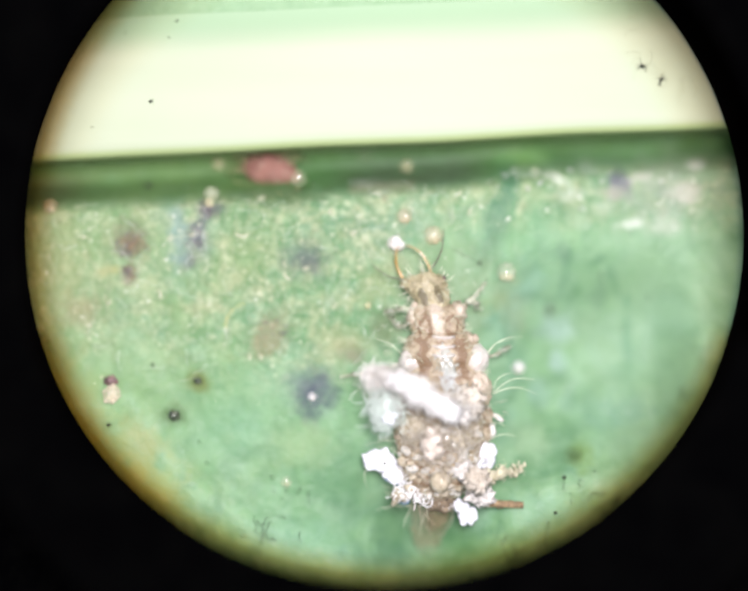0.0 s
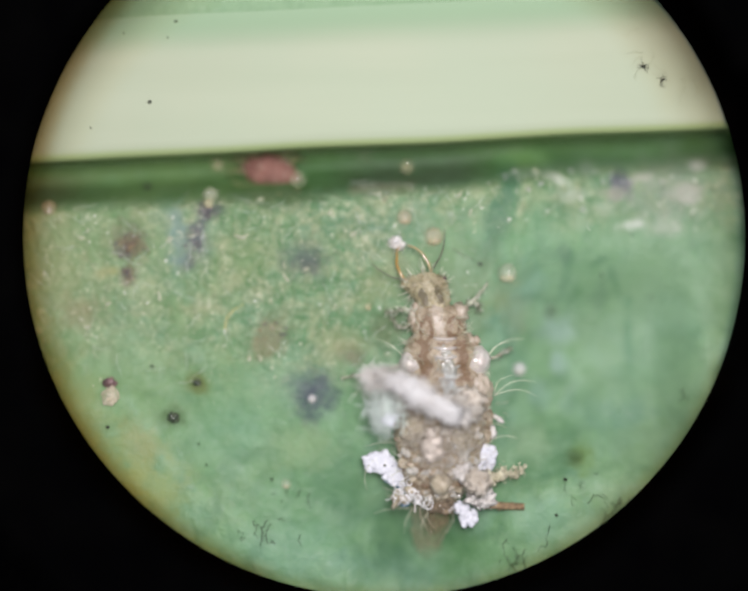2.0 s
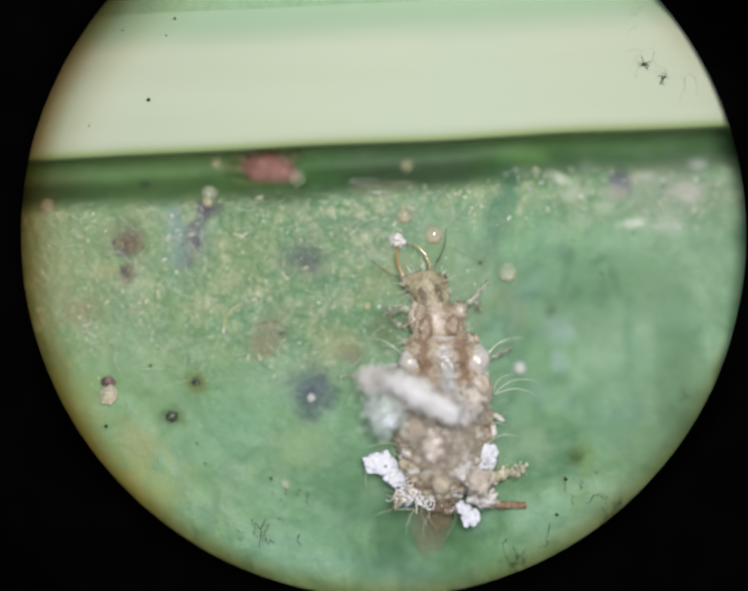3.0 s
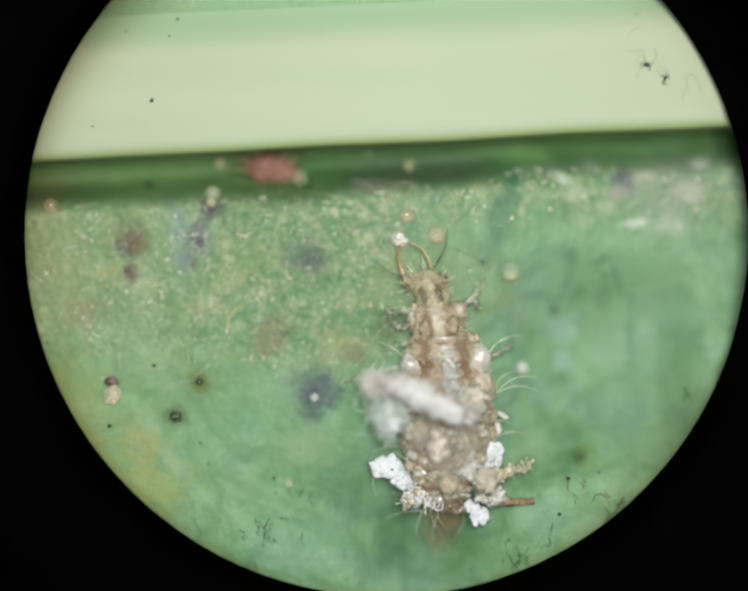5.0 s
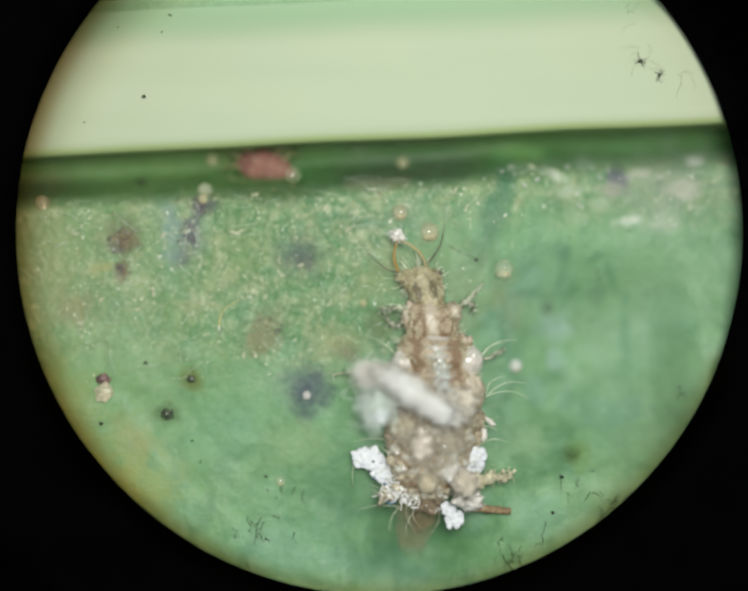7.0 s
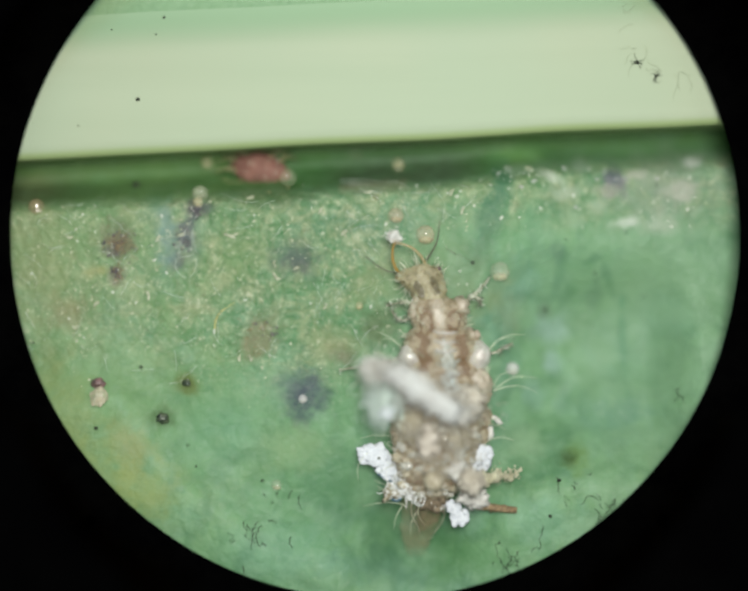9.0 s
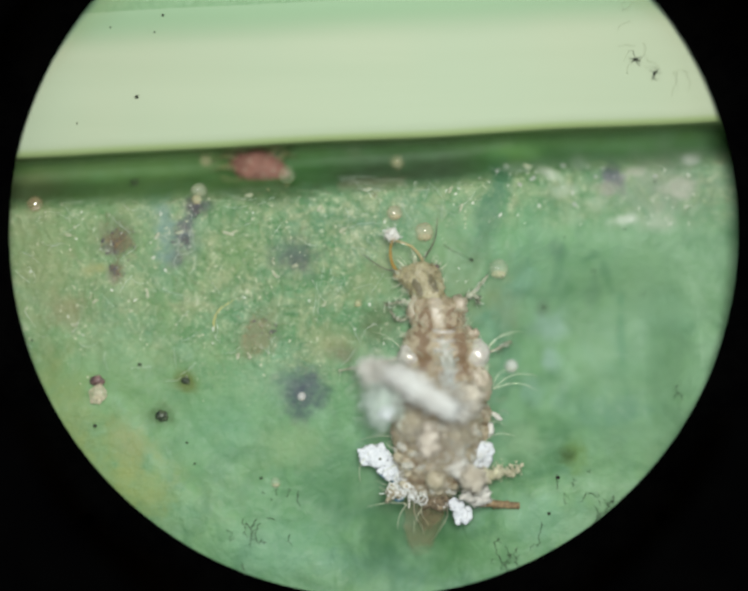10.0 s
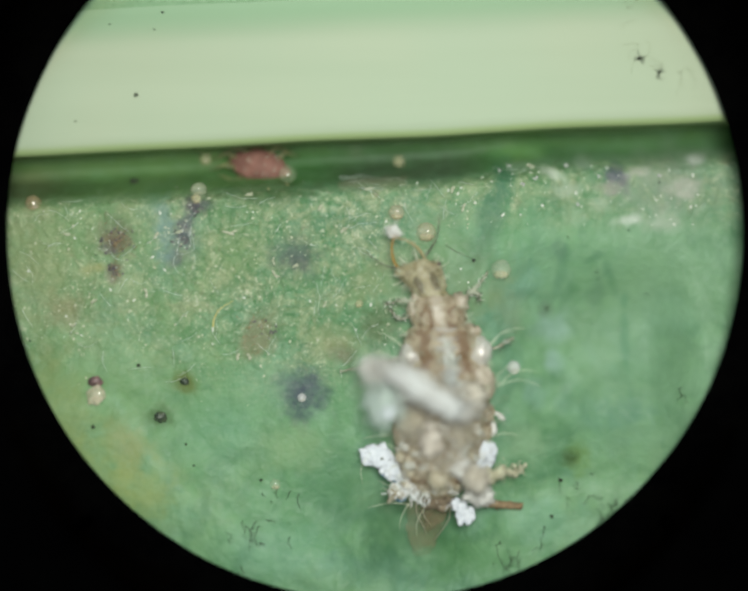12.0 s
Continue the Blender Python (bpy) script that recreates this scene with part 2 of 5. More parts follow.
TEAL_FRINGE = mottled("teal_lens_fringe", (0.16, 0.30, 0.42), (0.10, 0.20, 0.30), 20, 0.5, 3)
MITE_RED = mottled("red_mite_body", (0.27, 0.125, 0.095), (0.15, 0.065, 0.048), 4, 0.75, 3, (0.31, 0.19, 0.145))
MITE_LEG = clear("pale_mite_leg", (0.34, 0.32, 0.15), 0.6, 0.3)
FRASS = mottled("dark_frass", (0.075, 0.095, 0.05), (0.01, 0.02, 0.015), 25, 0.25, 8, None, 0.5)
SHELL_DARK = mottled("dark_purple_shell", (0.24, 0.14, 0.13), (0.06, 0.04, 0.04), 25, 0.4, 6, None, 0.3)
GRIT = mottled("dark_grit", (0.13, 0.105, 0.115), (0.045, 0.04, 0.045), 25, 0.4, 6, None, 0.3)
FLECK = mottled("cream_fleck", (0.62, 0.63, 0.48), (0.42, 0.43, 0.29), 25, 0.45, 6, None, 0.3)
# near-white used where small highlights are painted in
GLINT_WHITE = mottled("glint_white", (0.85, 0.86, 0.78), (0.7, 0.7, 0.6), 40, 0.15, 2, None, 0.8)
STRAW = mottled("golden_hair", (0.80, 0.68, 0.26), (0.50, 0.39, 0.10), 12, 0.3, 3, None, 0.6)
SILK = mottled("silk", (0.72, 0.77, 0.72), (0.55, 0.60, 0.55), 30, 0.3, 1, None, 0.5)


# ---------------- shapes ----------------
def ball_template(sub):
    bm = bmesh.new()
    bmesh.ops.create_icosphere(bm, subdivisions=sub, radius=1.0)
    verts = [v.co.copy() for v in bm.verts]
    faces = [tuple(v.index for v in f.verts) for f in bm.faces]
    bm.free()
    return verts, faces


BALLS = {s: ball_template(s) for s in (1, 2, 3, 4)}


class Shape:
    """Collects vertices (millimetres) and faces of one part."""

    def __init__(self):
        self.verts, self.faces = [], []

    def blob(self, centre, size, sub=2, rough=0.0, grain=2.0, seed=0.0, turn=0.0):
        """A lumpy ball; size is one radius or three, rough its unevenness."""
        size = Vector((size,) * 3) if not isinstance(size, (tuple, list)) else Vector(size)
        spin = Matrix.Rotation(radians(turn), 3, "Z")
        start = len(self.verts)
        verts, faces = BALLS[sub]
        for v in verts:
            k = 1.0 + rough * noise.fractal(v * grain + Vector((seed, seed * 1.7, seed * 0.3)), 0.7, 2.1, 4)
            self.verts.append(Vector(centre) + spin @ Vector((v.x * size.x * k, v.y * size.y * k, v.z * size.z * k)))
        self.faces += [tuple(i + start for i in f) for f in faces]
        return self

    def tube(self, points, r0, r1=None, sides=5):
        """A tapered tube along points."""
        points = [Vector(p) for p in points]
        r1 = r0 if r1 is None else r1
        start, n = len(self.verts), len(points)
        for i, p in enumerate(points):
            ahead = (points[min(i + 1, n - 1)] - points[max(i - 1, 0)]).normalized()
            side = ahead.cross(Vector((0.13, 0.21, 0.97))).normalized()
            up = side.cross(ahead)
            r = r0 + (r1 - r0) * i / (n - 1)
            for k in range(sides):
                a = 2 * math.pi * k / sides
                self.verts.append(p + (side * math.cos(a) + up * math.sin(a)) * r)
        for i in range(n - 1):
            for k in range(sides):
                a, b = start + i * sides + k, start + i * sides + (k + 1) % sides
                self.faces.append((a, b, b + sides, a + sides))
        self.faces.append(tuple(start + k for k in reversed(range(sides))))
        self.faces.append(tuple(start + (n - 1) * sides + k for k in range(sides)))
        return self

    def loft(self, rings, rough=0.04, grain=4.0, seed=0.0, sides=96, per=7):
        """A body through rings of (x, y, half width, z, half height), closed at both ends."""
        rows = []
        for i in range(len(rings) - 1):
            for j in range(per):
                rows.append(blend_rows(rings, i, j / per))
        rows.append(rings[-1])
        start = len(self.verts)
        for x, y, w, z, h in rows:
            for k in range(sides):
                a = 2 * math.pi * k / sides
                p = Vector((x + w * math.cos(a), y, z + h * math.sin(a)))
                f = 1.0 + rough / max(w, 0.05) * 0.35 * noise.fractal(p * grain + Vector((seed,) * 3), 0.8, 2.0, 5)
                self.verts.append(Vector((x + w * math.cos(a) * f, y + rough * 0.3 * noise.noise(p * grain * 1.3), z + h * math.sin(a) * f)))
        for i in range(len(rows) - 1):
            for k in range(sides):
                a, b = start + i * sides + k, start + i * sides + (k + 1) % sides
                self.faces.append((a, a + sides, b + sides, b))
        self.faces.append(tuple(start + k for k in range(sides)))
        self.faces.append(tuple(start + (len(rows) - 1) * sides + k for k in reversed(range(sides))))
        return self

    def clump(self, centre, size, count, seed, grain=(0.25, 0.5), rough=0.5, sub=2):
        """Many small uneven lumps packed inside an ellipsoid."""
        rng = random.Random(seed)
        small = min(size)
        for i in range(count):
            d = Vector((rng.gauss(0, 1), rng.gauss(0, 1), rng.gauss(0, 1))).normalized() * rng.uniform(0.2, 0.85)
            c = Vector(centre) + Vector((d.x * size[0], d.y * size[1], d.z * size[2]))
            r = small * rng.uniform(*grain)
            self.blob(c, (r * rng.uniform(0.6, 1.6), r * rng.uniform(0.6, 1.6), r * rng.uniform(0.6, 1.1)), 3, rough * 1.6, 2.4, rng.uniform(0, 50), rng.uniform(0, 180))
        return self

    def crust(self, centre, half, turn, count, seed, thick=0.02, grain=(0.018, 0.036)):
        """A flat flake of small crumbs grown together, ragged along its rim."""
        rng = random.Random(seed)
        spin = Matrix.Rotation(radians(turn), 3, "Z")
        self.blob(centre, (half[0] * 0.88, half[1] * 0.88, thick), 4, 0.35, 2.6, seed, turn)
        for i in range(count):
            a = rng.uniform(0, 2 * math.pi)
            d = rng.uniform(0.72, 1.0) if i % 2 else 0.85 * math.sqrt(rng.random())
            d *= 1.0 + 0.3 * noise.noise(Vector((math.cos(a) * 1.7, math.sin(a) * 1.7, seed * 1.3)))
            c = Vector(centre) + spin @ Vector((half[0] * d * math.cos(a), half[1] * d * math.sin(a), thick * rng.uniform(0.0, 0.6) * (1.2 - d)))
            r = rng.uniform(*grain)
            self.blob(c, (r * rng.uniform(0.7, 1.4), r * rng.uniform(0.7, 1.2), thick * rng.uniform(0.45, 0.65)), 2, 0.5, 2.2, rng.uniform(0, 60), rng.uniform(0, 180))
        return self

    def fluff(self, centre, size, count, length, radius, seed, along=None, curl=0.6):
        """Fine curled fibres around a centre."""
        rng = random.Random(seed)
        for i in range(count):
            d = Vector((rng.gauss(0, 1), rng.gauss(0, 1), rng.gauss(0, 0.7)))
            p = Vector(centre) + Vector((rng.gauss(0, 0.45) * size[0], rng.gauss(0, 0.45) * size[1], rng.gauss(0, 0.4) * size[2]))
            if along:
                d = d * 0.45 + Vector(along) * rng.choice((-1, 1))
            d.normalize()
            pts = [p.copy()]
            bend = Vector((rng.gauss(0, 1), rng.gauss(0, 1), rng.gauss(0, 0.6))) * 0.5
            for k in range(4):
                p = p + d * length * 0.25 * rng.uniform(0.7, 1.2)
                d = (d + bend * curl).normalized()
                pts.append(p.copy())
            self.tube(pts, radius, radius * 0.5, 4)
        return self

    def curls(self, centre, size, count, radius, seed, turn=0.75):
        """Curled threads, each winding to one side."""
        rng = random.Random(seed)
        for i in range(count):
            p = Vector(centre) + Vector((rng.uniform(-1, 1) * size[0], rng.uniform(-1, 1) * size[1], rng.uniform(-1, 1) * size[2]))
            a, w, pts = rng.uniform(0, 6.3), rng.choice((-1, 1)) * turn * rng.uniform(0.5, 1.4), []
            for k in range(9):
                pts.append(p.copy())
                p = p + Vector((math.cos(a), math.sin(a), rng.gauss(0, 0.3))) * 0.021
                a += w + rng.gauss(0, 0.6)
            self.tube(pts, radius, radius * 0.7, 5)
        return self


def blend_rows(rings, i, f):
    """A smooth ring between ring i and the next."""
    a, b, c, d = rings[max(i - 1, 0)], rings[i], rings[i + 1], rings[min(i + 2, len(rings) - 1)]
    return [0.5 * (2 * q + (r - p) * f + (2 * p - 5 * q + 4 * r - s) * f * f + (3 * q - p - 3 * r + s) * f ** 3)
            for p, q, r, s in zip(a, b, c, d)]


def arc(a, b, lift, n=7, side=0.0, sag=0.0):
    """Points from a to b that bow sideways by lift and upward by sag."""
    a, b = Vector(a), Vector(b)
    across = (b - a).cross(Vector((0, 0, 1))).normalized()
    return [a.lerp(b, i / (n - 1)) + across * lift * math.sin(math.pi * i / (n - 1)) + Vector((0, 0, sag * math.sin(math.pi * i / (n - 1)))) for i in range(n)]


ORIGIN = {}


def part(name, shape, material, parent=None, label="", origin=None, smooth=True):
    """Links a shape as one mesh object; origin is its pivot in millimetres."""
    home = ORIGIN[parent] if parent else Vector((0, 0, 0))
    origin = Vector(origin) if origin else (home if parent else sum(shape.verts, Vector()) / len(shape.verts))
    mesh = bpy.data.meshes.new(name)
    mesh.from_pydata([(v - origin) * MM for v in shape.verts], [], shape.faces)
    mesh.validate()
    mesh.polygons.foreach_set("use_smooth", [smooth] * len(mesh.polygons))
    mesh.materials.append(material)
    ob = new(name, mesh)
    ORIGIN[ob] = origin
    ob.parent = parent
    ob.location = (origin - home) * MM
    if label:
        tagged(ob, label)
    return ob


def thing(name, origin, label, category, group=""):
    ob = new(name)
    ob.empty_display_size = 0.2 * MM
    ORIGIN[ob] = Vector(origin)
    ob.location = Vector(origin) * MM
    return tagged(ob, label, category, group)


# ---------------- leaf ----------------
RISE = math.tan(radians(2.86))
RIB_EDGE, RIB_WIDTH = 1.325, 1.22  # where the midrib begins at x = 0, and its width


def beside_rib(x, y):
    """Distance towards the midrib from its near edge."""
    return (y - RIB_EDGE - x * RISE) * math.cos(radians(2.86))


def ease(f):
    f = min(1.0, max(0.0, f))
    return f * f * (3 - 2 * f)


def leaf_height(x, y):
    v = beside_rib(x, y)
    z = 0.03 - 0.40 * ease((x - 0.75) / 1.1) * ease((0.5 - y) / 1.0) * ease((y + 1.7) / 0.7) * ease((2.95 - x) / 0.5) - 0.14 * ease((x - 1.1) / 0.8) * ease((y + 0.5) / 0.6)
    z += 0.17 * ease((math.hypot(x, y) - 1.85) / 0.5) * ease((-0.5 - y) / 0.5)
    z -= 0.44 * math.exp(-((x - 0.40) ** 2 + (y + 2.12) ** 2) / 0.22)
    z -= 0.012 * max(0.0, math.hypot(x, y) - 3.0) ** 1.5
    z += -0.55 * ease((v + 0.48 - 0.08 * ease((x - 0.6) / 1.2)) / 0.42) if v < 0.5 * RIB_WIDTH else 0.02 - 0.5 * ease((RIB_WIDTH - 0.12 - v) / 0.1)
    z += 0.10 * ease((v + 0.2) / 0.2) if v < 0.3 else 0.0
    z += 0.014 * noise.noise(Vector((x * 1.3, y * 1.3, 3.1))) + 0.010 * noise.noise(Vector((x * 4.5, y * 4.5, 7.7)))
    return z


# centre, half sizes, turn, strength, colour of each stain or painted shade
STAINS_AND_SHADE = [
    (-2.5, -0.4, 1.2, 2.2, 0, 0.38, (0.19, 0.285, 0.105)),
    # pale veil of sheen on the right, put into the leaf colour
    (2.55, -0.2, 0.75, 1.6, 0, 0.55, (0.195, 0.325, 0.195)),
    (-2.167, 0.496, 0.20, 0.18, 20, 0.7, (0.10, 0.115, 0.055)),
    (-2.142, 0.462, 0.10, 0.08, 20, 0.6, (0.12, 0.075, 0.045)),
    (-2.33, 0.235, 0.11, 0.05, 15, 0.6, (0.36, 0.31, 0.12)),
    (-2.233, 0.392, 0.08, 0.04, -20, 0.8, (0.05, 0.03, 0.05)),
    (-2.167, 0.204, 0.06, 0.09, 0, 0.8, (0.11, 0.06, 0.05)),
    (-1.567, 0.529, 0.085, 0.11, -8, 0.9, (0.05, 0.05, 0.08)),
    (-1.600, 0.450, 0.15, 0.17, 0, 0.5, (0.10, 0.13, 0.12)),
    (-1.633, 0.308, 0.06, 0.06, 0, 0.6, (0.07, 0.08, 0.09)),
    (-1.730, 0.600, 0.08, 0.28, 0, 0.75, (0.15, 0.245, 0.225)),
    (-1.520, 0.650, 0.055, 0.11, -25, 0.8, (0.06, 0.06, 0.085)),
    (-1.467, 0.754, 0.12, 0.09, 0, 0.95, (0.035, 0.032, 0.05)),
    (-1.829, 0.704, 0.10, 0.2, 0, 0.3, (0.09, 0.19, 0.15)),
    (-0.615, 0.325, 0.21, 0.14, -10, 1.0, (0.05, 0.075, 0.06)),
    (-0.558, -0.838, 0.19, 0.21, 0, 0.95, (0.035, 0.058, 0.068)),
    (-0.520, -0.835, 0.12, 0.16, 0, 0.8, (0.05, 0.065, 0.085)),
    (-0.933, -0.338, 0.20, 0.16, 35, 0.55, (0.19, 0.12, 0.07)),
    (-0.267, -0.400, 0.20, 0.14, 0, 0.34, (0.25, 0.25, 0.11)),
    (-0.204, -0.512, 0.12, 0.07, 0, 0.6, (0.10, 0.12, 0.08)),
    (-2.600, -0.150, 0.2, 0.14, 0, 0.5, (0.24, 0.17, 0.10)),
    (-2.017, -1.296, 0.15, 0.24, 20, 0.5, (0.26, 0.25, 0.10)),
    (-1.892, -1.629, 0.26, 0.22, 0, 0.5, (0.24, 0.28, 0.09)),
    (1.800, -1.400, 0.10, 0.12, 0, 0.65, (0.12, 0.20, 0.035)),
    (1.745, -1.400, 0.08, 0.075, 0, 0.8, (0.05, 0.09, 0.035)),
    (2.233, -1.025, 0.30, 0.14, 5, 0.5, (0.06, 0.17, 0.11)),
    (2.192, 1.017, 0.12, 0.11, -40, 1.0, (0.05, 0.06, 0.095)),
    (2.608, 0.975, 0.42, 0.26, 8, 0.5, (0.24, 0.25, 0.20)),
    (0.900, 0.746, 0.10, 0.2, -16, 0.35, (0.19, 0.31, 0.17)),
    (1.400, 0.579, 0.12, 0.3, -16, 0.35, (0.17, 0.32, 0.18)),
    (1.042, 0.642, 0.105, 0.50, -18, 0.9, (0.055, 0.155, 0.08)),
    (1.158, 0.975, 0.09, 0.22, -14, 1.0, (0.05, 0.145, 0.075)),
    (1.712, 0.246, 0.05, 0.22, -12, 0.55, (0.06, 0.16, 0.085)),
    (2.004, 0.329, 0.12, 0.04, 30, 0.55, (0.065, 0.16, 0.085)),
    (2.150, 0.121, 0.04, 0.16, 20, 0.5, (0.07, 0.17, 0.09)),
    (1.754, 0.912, 0.12, 0.06, 10, 0.6, (0.36, 0.42, 0.33)),
    (1.983, 0.787, 0.10, 0.06, -20, 0.55, (0.30, 0.38, 0.27)),
    (1.337, 1.121, 0.12, 0.05, 0, 0.5, (0.27, 0.36, 0.26)),
    (1.671, 0.183, 0.16, 0.2, 0, 0.3, (0.20, 0.34, 0.21)),
    (1.642, -0.296, 0.15, 0.13, 0, 0.8, (0.24, 0.36, 0.29)),
    (1.658, -0.596, 0.09, 0.08, 0, 0.75, (0.25, 0.37, 0.31)),
    (1.475, -0.858, 0.11, 0.13, 0, 0.55, (0.23, 0.37, 0.29)),
    (2.275, 0.654, 0.10, 0.05, 0, 0.85, (0.45, 0.50, 0.42)),
    (1.617, 1.054, 0.10, 0.045, -25, 0.85, (0.55, 0.60, 0.50)),
    (2.879, 1.183, 0.08, 0.05, 15, 0.85, (0.52, 0.56, 0.50)),
    (1.900, 1.163, 0.08, 0.06, 30, 0.6, (0.34, 0.42, 0.32)),
    (2.337, 1.071, 0.09, 0.05, 10, 0.7, (0.42, 0.40, 0.36)),
    (2.108, 0.933, 0.10, 0.05, 0, 0.5, (0.32, 0.30, 0.24)),
    (2.733, 0.912, 0.16, 0.09, 20, 0.7, (0.36, 0.36, 0.30)),
    (2.567, 0.621, 0.16, 0.08, 0, 0.7, (0.30, 0.36, 0.27)),
    (1.837, 0.662, 0.10, 0.07, 0, 0.4, (0.26, 0.36, 0.23)),
    (1.442, 0.871, 0.13, 0.08, 0, 0.3, (0.24, 0.34, 0.18)),
    (2.025, -0.004, 0.10, 0.12, 0, 0.55, (0.075, 0.16, 0.085)),
    (1.587, -0.121, 0.07, 0.07, 0, 0.6, (0.09, 0.13, 0.09)),
    (1.671, 0.412, 0.06, 0.10, 20, 0.5, (0.09, 0.17, 0.11)),
    (1.233, -0.087, 0.16, 0.20, 0, 0.45, (0.20, 0.26, 0.16)),
    (2.292, -0.400, 0.035, 0.36, 2, 0.6, (0.08, 0.21, 0.11)),
    (1.858, -0.588, 0.14, 0.13, 0, 0.4, (0.2, 0.36, 0.2)),
    (-2.808, 0.246, 0.28, 0.6, 5, 0.5, (0.23, 0.26, 0.12)),
    (-2.558, -1.004, 0.25, 0.5, 30, 0.5, (0.22, 0.27, 0.10)),
    (-2.308, -1.587, 0.3, 0.4, 35, 0.5, (0.21, 0.28, 0.09)),
    (-1.267, -1.171, 0.35, 0.25, 0, 0.35, (0.13, 0.29, 0.17)),
    (-0.892, -0.754, 0.3, 0.16, 0, 0.3, (0.18, 0.31, 0.18)),
    # larva's soft shadow to its left, painted on the leaf
    (-0.308, -1.671, 0.3, 0.4, 20, 0.5, (0.06, 0.155, 0.075)),
    (0.067, -2.337, 0.4, 0.14, 0, 0.35, (0.14, 0.26, 0.2)),
    (0.900, -2.254, 0.35, 0.14, 0, 0.45, (0.07, 0.19, 0.06)),
    (0.06, 0.12, 0.22, 0.14, 20, 0.4, (0.20, 0.21, 0.075)),
    (-0.22, -0.47, 0.16, 0.12, 10, 0.25, (0.23, 0.17, 0.075)),
    (0.85, -0.10, 0.22, 0.26, 0, 0.35, (0.14, 0.20, 0.085)),
    (0.62, 0.22, 0.55, 0.42, 0, 0.38, (0.17, 0.225, 0.11)),
    # olive patch painted for shade and blurred legs beside the prothorax
    (0.092, -0.246, 0.16, 0.18, 0, 0.85, (0.06, 0.105, 0.035)),
    (1.525, -1.921, 0.3, 0.25, 0, 0.4, (0.16, 0.32, 0.21)),
    (-0.600, -1.296, 0.3, 0.16, 0, 0.45, (0.21, 0.31, 0.15)),
    (1.358, -1.275, 0.16, 0.16, 0, 0.45, (0.23, 0.33, 0.20)),
    (-0.683, -2.171, 0.5, 0.2, 0, 0.35, (0.17, 0.33, 0.22)),
    (-1.558, -0.754, 0.09, 0.09, 0, 0.85, (0.09, 0.12, 0.02)),
    (-1.758, -1.038, 0.10, 0.10, 0, 0.85, (0.05, 0.10, 0.03)),
    (0.067, 1.246, 0.7, 0.12, 3, 0.5, (0.04, 0.10, 0.035)),
    (-2.850, 0.912, 0.5, 0.10, 3, 0.6, (0.05, 0.08, 0.03)),
    (-0.850, 0.862, 0.36, 0.09, 0, 0.8, (0.06, 0.10, 0.035)),
    (0.025, 0.954, 0.2, 0.05, 5, 0.3, (0.34, 0.30, 0.2)),
    # shadow under the tail, painted on the leaf
    (0.275, -2.171, 0.35, 0.25, 0, 0.6, (0.05, 0.135, 0.06)),
]


def spread(lo, hi, step, reach):
    """Dense from lo to hi, then ever wider out to reach on both sides."""
    inner = list(np.arange(lo, hi, step))
    a, b, d, outer = lo, inner[-1], step, []
    while a > -reach:
        d *= 1.35
        a, b = a - d, b + d
        outer.append((a, b))
    return [o[0] for o in reversed(outer)] + inner + [o[1] for o in outer]


# near lip of the midrib: distance from its edge, height
LIP = [(0.05, -0.80), (0.03, -0.40), (0.02, -0.05), (0.0, 0.06), (0.008, 0.11), (0.03, 0.145), (0.07, 0.16)]


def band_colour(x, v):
    """The midrib's dark green strip, groove shade put into its tissue colour: olive brown here and there, fresh green
    lightened against shadow at its very edge.
    """
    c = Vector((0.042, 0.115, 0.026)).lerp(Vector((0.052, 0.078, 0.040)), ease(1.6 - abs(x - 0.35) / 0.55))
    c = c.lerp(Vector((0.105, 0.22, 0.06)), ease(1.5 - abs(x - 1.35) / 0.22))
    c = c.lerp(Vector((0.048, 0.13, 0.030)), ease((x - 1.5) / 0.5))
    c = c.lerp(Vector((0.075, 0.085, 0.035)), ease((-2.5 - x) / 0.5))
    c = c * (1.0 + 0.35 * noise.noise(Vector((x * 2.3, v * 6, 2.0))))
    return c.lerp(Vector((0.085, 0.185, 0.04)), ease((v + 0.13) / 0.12))


